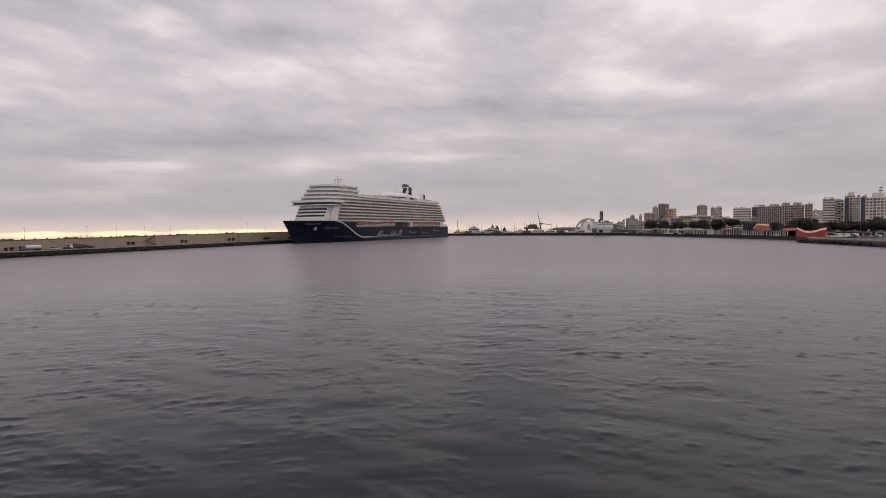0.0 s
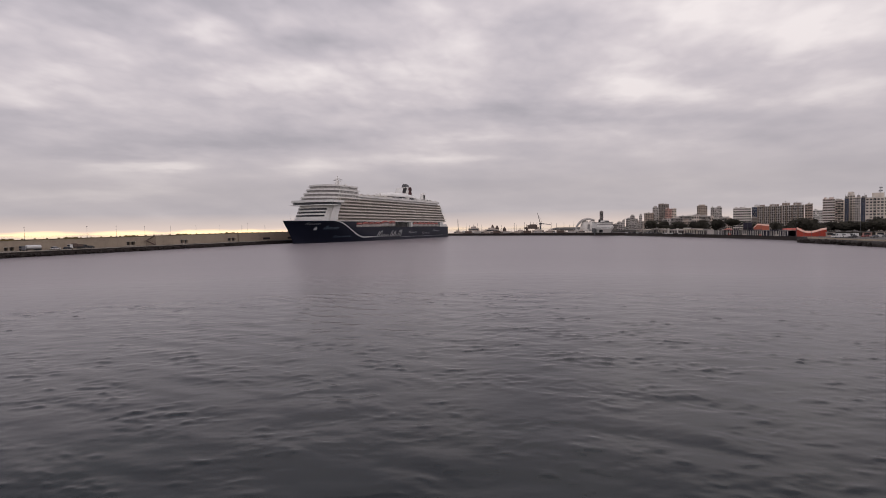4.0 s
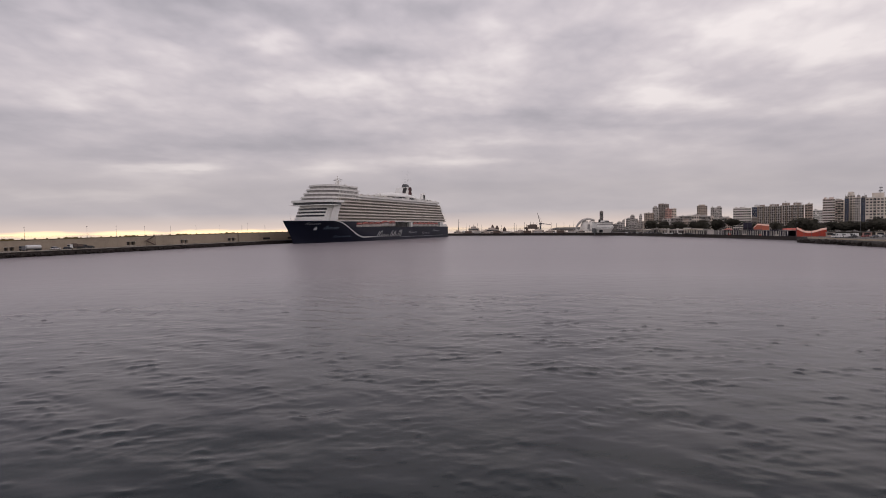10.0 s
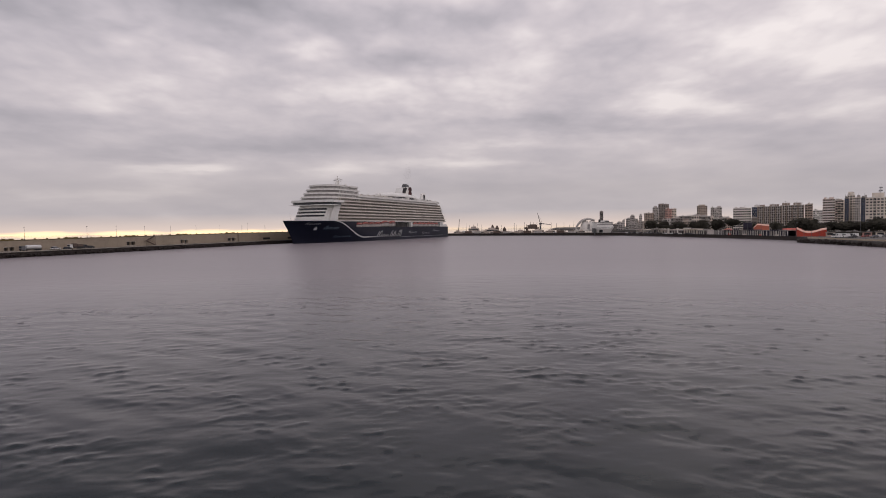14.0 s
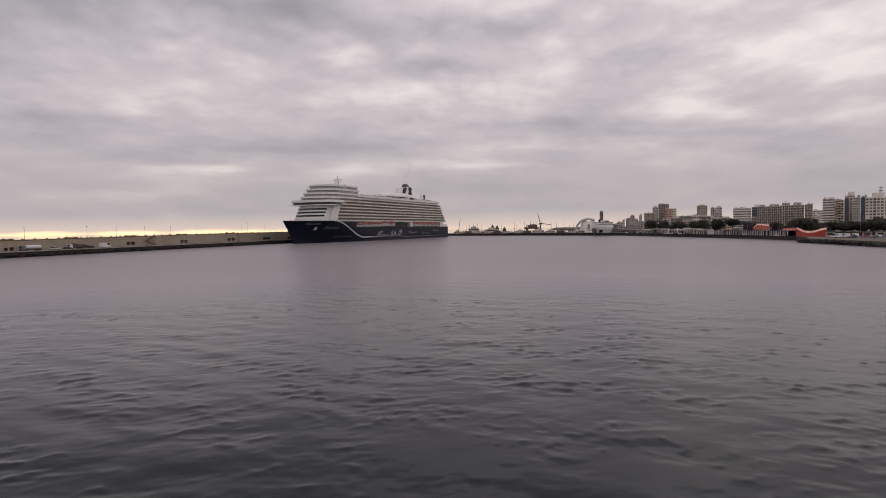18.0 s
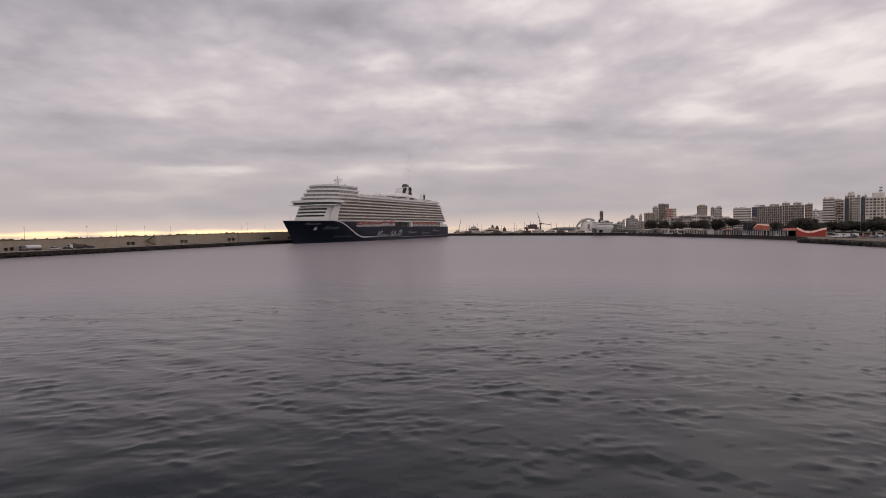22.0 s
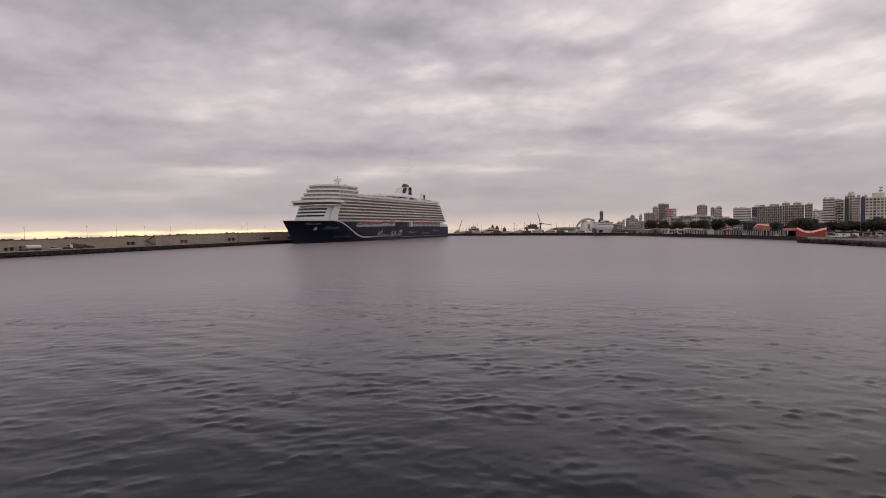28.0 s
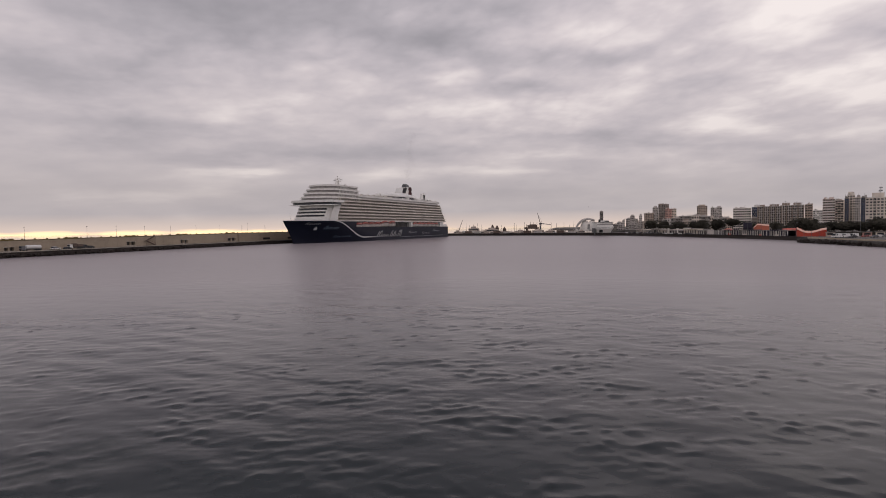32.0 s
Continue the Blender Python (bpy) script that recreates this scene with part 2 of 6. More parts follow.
M_WIN = shuttered("shuttered_window")
M_GLASS_B = glass("blue_window_glass", (0.03, 0.042, 0.075))
M_ORANGE = surface("lifeboat_orange", (0.4, 0.11, 0.09), 0.5, vary=0.2)
M_MAROON = surface("funnel_maroon", (0.11, 0.025, 0.03), 0.5, vary=0.3)
M_STEEL = surface("grey_steel", (0.14, 0.14, 0.145), 0.5, metal=0.3, vary=0.2)
M_RUST = surface("brown_steel", (0.15, 0.105, 0.085), 0.7, vary=0.4)
M_TENT = surface("red_orange_membrane", (0.52, 0.068, 0.04), 0.6, vary=0.15)
M_PURPLE = surface("dark_purple_panel", (0.035, 0.03, 0.055), 0.6, vary=0.3)
M_TENT3 = surface("pale_orange_membrane", (0.75, 0.42, 0.32), 0.6, vary=0.15)
M_TENT2 = surface("orange_membrane", (0.6, 0.17, 0.1), 0.6, vary=0.15)
M_LEAF = surface("dark_foliage", (0.05, 0.047, 0.037), 0.85, spec=0.1, vary=0.6, grain=0.9, stain=0.3, random_tone=0.2)
M_BARK = surface("bark", (0.06, 0.045, 0.035), 0.9, vary=0.4)
M_TYRE = surface("tyre_rubber", (0.02, 0.02, 0.02), 0.8, vary=0.2)


# ---- mesh helpers ----
class Geo:
    """Collects vertices and faces for one mesh."""

    def __init__(self):
        self.v, self.f = [], []

    def add(self, verts, faces):
        k = len(self.v)
        self.v += [tuple(p) for p in verts]
        self.f += [tuple(i + k for i in q) for q in faces]
        return self

    def box(self, x0, x1, y0, y1, z0, z1, taper=0.0, shear=0.0):
        a = taper
        v = [(x0, y0, z0), (x1, y0, z0), (x1, y1, z0), (x0, y1, z0),
             (x0 + a + shear, y0 + a, z1), (x1 - a + shear, y0 + a, z1), (x1 - a + shear, y1 - a, z1), (x0 + a + shear, y1 - a, z1)]
        return self.add(v, [(3, 2, 1, 0), (4, 5, 6, 7), (0, 1, 5, 4), (1, 2, 6, 5), (2, 3, 7, 6), (3, 0, 4, 7)])

    def tube(self, a, b, r0, r1=None, n=8):
        r1 = r0 if r1 is None else r1
        a, b = Vector(a), Vector(b)
        d = (b - a).normalized()
        u = d.orthogonal().normalized()
        w = d.cross(u)
        ring = [math.tau * i / n for i in range(n)]
        v = [a + (u * math.cos(t) + w * math.sin(t)) * r0 for t in ring] + [b + (u * math.cos(t) + w * math.sin(t)) * r1 for t in ring]
        f = [(i, (i + 1) % n, n + (i + 1) % n, n + i) for i in range(n)]
        return self.add(v, f + [tuple(range(n))[::-1], tuple(range(n, 2 * n))])

    def prism(self, outline, z0, z1, inset=0.0, shift=(0, 0)):
        """An upright prism over a plan outline; the top may be inset towards its middle."""
        n = len(outline)
        cx = sum(p[0] for p in outline) / n
        cy = sum(p[1] for p in outline) / n
        top = []
        for x, y in outline:
            d = math.hypot(x - cx, y - cy) or 1
            k = 1 - inset / d
            top.append((cx + (x - cx) * k + shift[0], cy + (y - cy) * k + shift[1], z1))
        v = [(x, y, z0) for x, y in outline] + top
        f = [(i, (i + 1) % n, n + (i + 1) % n, n + i) for i in range(n)]
        return self.add(v, f + [tuple(range(n))[::-1], tuple(range(n, 2 * n))])

    def dome(self, c, rx, ry, rz, n=12, k=5, low=0.0):
        rows = []
        for j in range(k + 1):
            a = low + (math.pi / 2 - low) * j / k
            rows.append([(c[0] + rx * math.cos(a) * math.cos(math.tau * i / n), c[1] + ry * math.cos(a) * math.sin(math.tau * i / n), c[2] + rz * math.sin(a)) for i in range(n)])
        v = [p for r in rows for p in r]
        f = [(j * n + i, j * n + (i + 1) % n, (j + 1) * n + (i + 1) % n, (j + 1) * n + i) for j in range(k) for i in range(n)]
        return self.add(v, f + [tuple(range(n))[::-1]])

    def grid(self, rows, close=False):
        n = len(rows[0])
        v = [p for r in rows for p in r]
        m = n if close else n - 1
        f = [(j * n + i, j * n + (i + 1) % n, (j + 1) * n + (i + 1) % n, (j + 1) * n + i) for j in range(len(rows) - 1) for i in range(m)]
        return self.add(v, f)

    def mesh(self, name, mat, smooth=False):
        me = bpy.data.meshes.new(name)
        me.from_pydata(self.v, [], self.f)
        me.materials.append(mat)
        if smooth:
            me.polygons.foreach_set("use_smooth", [True] * len(me.polygons))
        me.update()
        return me


def part(name, geo, mat, parent, label="", smooth=False):
    """Links geometry as one mesh object under a thing or a part."""
    ob = new(name, geo.mesh(name, mat, smooth) if isinstance(geo, Geo) else geo)
    ob.parent = parent
    return tagged(ob, label)


def thing(name, m, label, category, group="", kind=""):
    ob = new(name)
    ob.empty_display_size = 0.5
    ob.matrix_world = m
    return tagged(ob, label, category, group, kind)


def place(name, mesh, m, parent):
    """One more piece on a shared mesh."""
    ob = new(name, mesh)
    ob.parent = parent
    ob.matrix_basis = m
    return ob


# ---- water: one sheet to the horizon, waves modelled near the viewpoint ----
def wave_height(x, y, seed, lo, hi, count, amp, heading, spread):
    rng = np.random.RandomState(seed)
    z = np.zeros_like(x)
    for _ in range(count):
        lam = lo * (hi / lo) ** rng.rand()
        ang = heading + spread * (rng.rand() - 0.5) * 2
        k = 2 * np.pi / lam
        p = k * (x * np.cos(ang) + y * np.sin(ang)) + rng.rand() * 6.283
        z += amp * lam ** 0.9 * (np.sin(p) - 0.3 * np.sin(2 * p))
    return z


def sheet(name, mat, r0, r1, step, wide, cols, seed, level, whole):
    radii = [r0]
    while radii[-1] < r1:
        radii.append(radii[-1] * (step if radii[-1] < 150 else 1.02))
    az = list(np.linspace(-wide, wide, cols))
    if whole:
        az += list(np.linspace(wide, 2 * math.pi - wide, 50)[1:-1])
    r = np.array(radii)[:, None]
    a = np.array(az)[None, :]
    x = r * np.sin(a)
    y = r * np.cos(a)
    fade = np.clip(1.9 - r / 105.0, 0, 1) * np.where(np.abs(a) <= wide, 1, 0)
    gust = 0.92 + 0.4 * np.sin(x * 0.06 + 1.3 * np.sin(y * 0.05) + seed) * np.sin(y * 0.07 + 1.1 * np.sin(x * 0.037))
    wx = x + 0.3 * np.sin(y * 0.37 + 1.1) + 0.25 * np.sin(y * 0.83 + x * 0.31)
    wy = y + 0.2 * np.sin(x * 0.41 + 0.6) + 0.15 * np.sin(x * 0.93 - y * 0.27)
    patchy = wave_height(x, y, seed + 31, 3.0, 11.0, 16, 0.1, 0.3, 3.1)
    patchy = np.clip(0.62 + 0.46 * patchy / np.std(patchy), 0.1, 1.2)
    swell = wave_height(wx, wy, seed, 3.0, 9.0, 18, 0.0014, -1.9, 1.2)
    chop = wave_height(wx, wy, seed + 9, 0.75, 2.3, 64, 0.0021, -1.8, 1.15)
    size = np.std(chop)
    # mostly calm, with single short crests that stand up out of it
    chop = (0.6 * chop + 0.75 * size * np.clip(chop / size - 0.5, 0, 2.4) ** 1.25) * np.clip(1.8 - r / 125.0, 0, 1) * np.clip(0.5 + r / 100.0, 0.7, 1.2)
    fine = wave_height(wx, wy, seed + 5, 0.42, 0.8, 30, 0.0005, -1.7, 1.4) * np.clip(1.5 - r / 50.0, 0, 1)
    z = swell + (chop + fine) * gust * patchy
    z = z * fade + level
    co = np.stack([x, y, z], -1)
    geo = Geo()
    n = len(az)
    rows = len(radii)
    me = bpy.data.meshes.new(name)
    jj, ii = np.meshgrid(np.arange(rows - 1), np.arange(n if whole else n - 1), indexing="ij")
    i2 = (ii + 1) % n
    f = np.stack([jj * n + ii, (jj + 1) * n + ii, (jj + 1) * n + i2, jj * n + i2], -1).reshape(-1, 4)
    verts = co.reshape(-1, 3).tolist()
    faces = f.tolist()
    if whole:
        verts.append((0.0, 0.0, level))
        c = len(verts) - 1
        faces += [(c, i, (i + 1) % n) for i in range(n)]
    me.from_pydata(verts, [], faces)
    me.materials.append(mat)
    me.polygons.foreach_set("use_smooth", [True] * len(me.polygons))
    me.update()
    return new(name, me)


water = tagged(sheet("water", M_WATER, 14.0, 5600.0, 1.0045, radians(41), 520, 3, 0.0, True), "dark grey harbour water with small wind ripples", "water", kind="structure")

# ---- cloud layer: a shallow shell that turns about its far centre as it drifts ----
SHELL = 37500.0
DECK = 320.0


def cloud_shell():
    rows = []
    for i in range(29):
        rad = 1.0 + 5400.0 * (i / 28) ** 1.3
        rows.append([(rad * math.sin(math.tau * k / 72), rad * math.cos(math.tau * k / 72), math.sqrt((SHELL + DECK) ** 2 - rad * rad)) for k in range(72)])
    g = Geo().grid(rows, True)
    ob = new("backdrop_clouds", g.mesh("backdrop_clouds", M_CLOUD, True))
    ob.matrix_world = pose(0, 0, -SHELL)
    return tagged(ob, "low broken layer of grey and mauve clouds", "sky", kind="structure")


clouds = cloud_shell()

# ---- land on the city side ----
LAND_Z = 2.4
shore = [(183, 140), (193.4, 258.8), (203, 330), (205.5, 340), (215, 346), (226, 378), (226.5, 443), (216, 543), (201, 660), (192, 690), (290, 770), (330, 1000), (400, 2200), (900, 4700), (4700, 4700), (4700, 140)]
ground = new("ground", Geo().prism(shore, -3.0, LAND_Z).mesh("ground", M_PAVE))
tagged(ground, "paved waterfront ground of the city shore", "ground", kind="structure")
mole_line = [(201, 655), (119.7, 752), (13.1, 841), (-70, 905), (-58, 925), (25, 862), (132, 772), (240, 730)]
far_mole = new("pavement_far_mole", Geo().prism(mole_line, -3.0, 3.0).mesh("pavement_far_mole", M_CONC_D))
tagged(far_mole, "long low dark harbour mole", "mole", kind="structure")


def rock_mesh(name, rng, r):
    g = Geo()
    dirs = [(1, 0, 0), (-1, 0, 0), (0, 1, 0), (0, -1, 0), (0, 0, 1), (0, 0, -1)]
    v = [tuple(c * r * rng.uniform(0.65, 1.15) + rng.uniform(-0.15, 0.15) * r for c in d) for d in dirs]
    for a in (0.8, 2.4, 3.9, 5.5):
        v.append((math.cos(a) * r * 0.75, math.sin(a) * r * 0.75, r * rng.uniform(0.3, 0.6)))
    bm = bmesh.new()
    for p in v:
        bm.verts.new(p)
    bmesh.ops.convex_hull(bm, input=bm.verts)
    me = bpy.data.meshes.new(name)
    bm.to_mesh(me)
    bm.free()
    me.materials.append(M_CONC_D)
    return me


# ---- breakwater: quay, parapet wall, openings, stair, posts ----
PIER = pose(-204.5, 273.5, 0, 0, 0, 74.08)
WALL_Y = 18.0


def wall_top(s):
    return 7.75 + 0.0072 * s


def breakwater():
    base = thing("breakwater_wall", PIER, "long weathered concrete breakwater with a high parapet wall", "breakwater", kind="structure")
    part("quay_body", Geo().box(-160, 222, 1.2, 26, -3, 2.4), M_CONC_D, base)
    part("quay_deck", Geo().box(-160, 222, 1.0, WALL_Y, 2.4, 2.62), M_PAVE, base)
    part("kerb", Geo().box(-160, 222, 0.9, 1.6, 2.62, 2.95), M_KERB, base)
    openings = [(16.0, 21.0, 2.9, 4.6), (93.4, 100.0, 3.2, 5.4), (141.2, 148.4, 3.3, 5.5), (194.0, 204.0, 3.5, 5.9)]
    edges = [-160.0]
    for a, b, _, _ in openings:
        edges += [a, b]
    edges.append(222.0)
    for i in range(0, len(edges), 2):
        a, b = edges[i], edges[i + 1]
        n = max(1, round((b - a) / 7.5))
        for k in range(n):
            p, q = a + (b - a) * k / n, a + (b - a) * (k + 1) / n
            g = Geo()
            v = [(p + 0.03, WALL_Y, 2.4), (q - 0.03, WALL_Y, 2.4), (q - 0.03, WALL_Y + 1.8, 2.4), (p + 0.03, WALL_Y + 1.8, 2.4),
                 (p + 0.03, WALL_Y, wall_top(p)), (q - 0.03, WALL_Y, wall_top(q)), (q - 0.03, WALL_Y + 1.8, wall_top(q)), (p + 0.03, WALL_Y + 1.8, wall_top(p))]
            g.add(v, [(3, 2, 1, 0), (4, 5, 6, 7), (0, 1, 5, 4), (1, 2, 6, 5), (2, 3, 7, 6), (3, 0, 4, 7)])
            part("panel", g, M_CONC, base)
    for a, b, lo, hi in openings:
        g = Geo().box(a, b, WALL_Y, WALL_Y + 1.8, 2.4, lo).box(a, b, WALL_Y, WALL_Y + 1.8, hi, wall_top(a))
        mid = (a + b) / 2
        g.box(mid - 0.3, mid + 0.3, WALL_Y, WALL_Y + 1.8, lo, hi)
        part("opening_surround", g, M_CONC, base)
        part("opening_back", Geo().box(a, b, WALL_Y + 1.2, WALL_Y + 1.7, lo, hi), M_SHADE, base, "dark recessed opening")
        part("opening_sill", Geo().box(a - 0.5, b + 0.5, WALL_Y - 0.35, WALL_Y - 0.003, lo - 0.35, lo).box(a - 0.4, b + 0.4, WALL_Y - 0.2, WALL_Y - 0.003, hi, hi + 0.3), M_KERB, base, "pale concrete sill and lintel")
    g = Geo()
    n = 40
    for k in range(n):
        p, q = -160 + 382 * k / n, -160 + 382 * (k + 1) / n
        z0, z1 = wall_top(p), wall_top(q)
        g.add([(p, WALL_Y - 0.25, z0), (q, WALL_Y - 0.25, z1), (q, WALL_Y + 2.1, z1), (p, WALL_Y + 2.1, z0), (p, WALL_Y - 0.25, z0 + 0.35), (q, WALL_Y - 0.25, z1 + 0.35), (q, WALL_Y + 2.1, z1 + 0.35), (p, WALL_Y + 2.1, z0 + 0.35)],
              [(3, 2, 1, 0), (4, 5, 6, 7), (0, 1, 5, 4), (2, 3, 7, 6)])
    part("coping", g, M_COPE, base, "darker brown coping")
    for a, b in ((15.5, 21.3), (51, 58.5), (93, 100.6), (139, 149), (193.5, 203.6)):
        part("lookout_block", Geo().box(a, b, WALL_Y - 0.1, WALL_Y + 2.0, wall_top(a) + 0.3, wall_top(a) + 0.8).box(a + 0.5, a + 1.1, WALL_Y, WALL_Y + 1.5, wall_top(a) + 0.8, wall_top(a) + 1.15).box(b - 1.4, b - 0.6, WALL_Y, WALL_Y + 1.5, wall_top(a) + 0.8, wall_top(a) + 1.1), M_COPE, base)
    post = Geo().box(-0.35, 0.35, -0.35, 0.35, 0, 0.55, 0.06).mesh("post", M_COPE)
    s = 12.0
    while s < 222:
        place("post", post, pose(s, WALL_Y + 0.6, wall_top(s) + 0.33), base)
        s += 7.0
    # second arm behind the moored ship
    arm = thing("breakwater_wall_arm", pose(-146.5, 473, 0, 0, 0, 68.1), "concrete breakwater arm behind the moored ship", "breakwater", kind="structure")
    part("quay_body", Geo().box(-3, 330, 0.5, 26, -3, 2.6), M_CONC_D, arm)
    part("parapet", Geo().box(-3, 330, WALL_Y - 1, WALL_Y + 1, 2.5, 9.35), M_CONC, arm)
    part("coping", Geo().box(-3, 330, WALL_Y - 1.2, WALL_Y + 1.2, 9.35, 9.7), M_COPE, arm)
    for a in (26.0, 60.0):
        # dark panels on the solid parapet stand in for shaded openings
        part("opening_back", Geo().box(a, a + 9, WALL_Y - 1.1, WALL_Y - 0.9, 3.6, 5.3), M_DARK, arm)
    for k in range(9):
        place("post", post, pose(6 + k * 8, WALL_Y, 9.68), arm)
    # armour stones at the foot
    rng = random.Random(5)
    shapes = [rock_mesh("stone", rng, 1.0) for _ in range(5)]
    for k in range(300):
        s = -40 + 270 * (k + rng.random()) / 300
        m = pose(s, rng.uniform(-0.3, 1.1), rng.uniform(-0.1, 1.5), rng.uniform(0, 360), rng.uniform(0, 360), rng.uniform(0, 360)) @ Matrix.Scale(rng.uniform(0.8, 1.5), 4)
        place("stone", rng.choice(shapes), m, base)


# brown stone, with the horizon glow's yellow put into its colour
M_COPE = surface("glow_tinted_brown_coping", (0.2, 0.152, 0.06), 0.9, vary=0.3, grain=0.8)
M_KERB = surface("pale_concrete_edge", (0.56, 0.5, 0.43), 0.85, vary=0.3, grain=0.8, stain=0.15)
# the recess's shade is put into this dark wall colour
M_SHADE = surface("shaded_recess_wall", (0.06, 0.053, 0.048), 0.8, vary=0.4)
breakwater()


def lamp_post(m, h, label, arm=0.0, group="pier lamps"):
    t = thing("street_lamp", m, label, "lamp post", group)
    part("pole", Geo().tube((0, 0, 0), (0, 0, h), 0.075, 0.04, 6), M_STEEL, t)
    part("foot", Geo().tube((0, 0, 0), (0, 0, 0.5), 0.28, 0.2, 8), M_STEEL, t)
    part("lamp_head", Geo().box(-0.35 + arm, 0.35 + arm, -0.15, 0.15, h - 0.05, h + 0.15, 0.06), M_STEEL, t)
    if arm:
        part("arm", Geo().tube((0, 0, h - 0.1), (arm, 0, h), 0.06, 0.05, 5), M_STEEL, t)
    return t


for s, top in ((27.6, 14.6), (65.5, 15.0), (86.6, 15.0), (109.3, 15.0), (132.8, 15.2), (158.6, 15.2), (185.1, 15.8), (214.1, 15.4)):
    lamp_post(PIER @ pose(s, WALL_Y + 0.9, wall_top(s) + 0.3), top - wall_top(s) - 0.3, "tall thin grey lamp post on the breakwater wall")


lamp_post(pose(-146.5, 473, 0, 0, 0, 68.1) @ pose(8, WALL_Y, 9.7), 7.4, "tall thin grey lamp post on the breakwater wall")
lamp_post(pose(-146.5, 473, 0, 0, 0, 68.1) @ pose(30, WALL_Y, 9.7), 5.6, "tall thin grey lamp post on the breakwater wall")


def pier_stair():
    t = thing("steel_staircase", PIER @ pose(0, 0, 2.62), "dark steel zigzag staircase against the breakwater wall", "staircase")
    y = WALL_Y - 1.3
    part("pole", Geo().tube((115.8, y, 0), (115.8, y, 6.4), 0.16, 0.16, 6), M_RUST, t)
    part("pole", Geo().tube((108.4, y, 0), (108.4, y, 3.4), 0.12, 0.12, 6), M_RUST, t)
    for a, b in (((115.8, 0.2), (108.4, 3.0)), ((108.4, 3.0), (115.8, 6.2))):
        g = Geo()
        for yy in (y - 0.4, y + 0.5):
            g.tube((a[0], yy, a[1]), (b[0], yy, b[1]), 0.2, 0.2, 5)
        part("stringer", g, M_RUST, t)
        g = Geo()
        g.tube((a[0], y - 0.5, a[1] + 1.0), (b[0], y - 0.5, b[1] + 1.0), 0.06, 0.06, 5)
        part("handrail", g, M_RUST, t)
        tread = Geo().box(-0.18, 0.18, y - 0.4, y + 0.5, -0.03, 0.03).mesh("tread", M_RUST)
        for k in range(14):
            u = (k + 0.5) / 14
            place("tread", tread, pose(a[0] + (b[0] - a[0]) * u, 0, a[1] + (b[1] - a[1]) * u + 0.2), t)
    part("landing", Geo().box(107.2, 109.2, y - 0.5, y + 1.2, 2.95, 3.08), M_RUST, t)


pier_stair()


# ---- vehicles ----
def wheels(t, xs, half, r):
    for x in xs:
        for y in (-half, half):
            w = part("wheel", Geo().tube((x, y - 0.13, r), (x, y + 0.13, r), r, r, 12), M_TYRE, t)
            part("rim", Geo().tube((x, y - 0.15, r), (x, y + 0.15, r), r * 0.55, r * 0.55, 8), M_STEEL, w)


def car(m, paint, label, size=(4.3, 1.75, 1.45), group=""):
    L, W, Hh = size
    t = thing("car", m, label, "car", group)
    body = Geo()
    prof = [(-L / 2, 0.35), (-L / 2, 0.8), (-L * 0.43, 0.92), (-L * 0.22, 0.95), (L * 0.25, 0.95), (L * 0.44, 0.85), (L / 2, 0.7), (L / 2, 0.35)]
    n = len(prof)
    v = [(x, -W / 2, z) for x, z in prof] + [(x, W / 2, z) for x, z in prof]
    body.add(v, [(i, (i + 1) % n, n + (i + 1) % n, n + i) for i in range(n)] + [tuple(range(n)), tuple(range(n, 2 * n))[::-1]])
    part("body", body, paint, t)
    cab = Geo()
    low = [(-L * 0.44, -W / 2 + 0.05), (L * 0.24, -W / 2 + 0.05), (L * 0.24, W / 2 - 0.05), (-L * 0.44, W / 2 - 0.05)]
    v = [(x, y, 0.93) for x, y in low] + [(-L * 0.34, -W / 2 + 0.2, Hh - 0.06), (L * 0.06, -W / 2 + 0.2, Hh - 0.06), (L * 0.06, W / 2 - 0.2, Hh - 0.06), (-L * 0.34, W / 2 - 0.2, Hh - 0.06)]
    cab.add(v, [(0, 1, 5, 4), (1, 2, 6, 5), (2, 3, 7, 6), (3, 0, 4, 7), (4, 5, 6, 7)])
    part("windows", cab, M_GLASS, t)
    part("roof", Geo().box(-L * 0.35, L * 0.07, -W / 2 + 0.18, W / 2 - 0.18, Hh - 0.07, Hh, 0.04), paint, t)
    wheels(t, (-L * 0.3, L * 0.3), W / 2 - 0.1, 0.32)
    return t


def van(m, paint, label, L=6.0, Hh=2.6, W=2.1, group=""):
    t = thing("van", m, label, "van", group)
    part("body", Geo().box(-L / 2, L * 0.26, -W / 2, W / 2, 0.45, Hh, 0.08), paint, t)
    part("bonnet", Geo().box(L * 0.26, L / 2, -W / 2 + 0.05, W / 2 - 0.05, 0.45, Hh * 0.52, 0.08), paint, t)
    part("windscreen", Geo().add([(L * 0.26, -W / 2 + 0.1, Hh - 0.15), (L * 0.26, W / 2 - 0.1, Hh - 0.15), (L * 0.42, W / 2 - 0.1, Hh * 0.52), (L * 0.42, -W / 2 + 0.1, Hh * 0.52)], [(0, 1, 2, 3), (3, 2, 1, 0)]), M_GLASS, t)
    for y in (-W / 2 - 0.01, W / 2 + 0.01):
        part("side_window", Geo().box(L * 0.08, L * 0.24, y - 0.02, y + 0.02, Hh * 0.58, Hh * 0.85), M_GLASS, t)
    wheels(t, (-L * 0.3, L * 0.32), W / 2 - 0.12, 0.36)
    return t


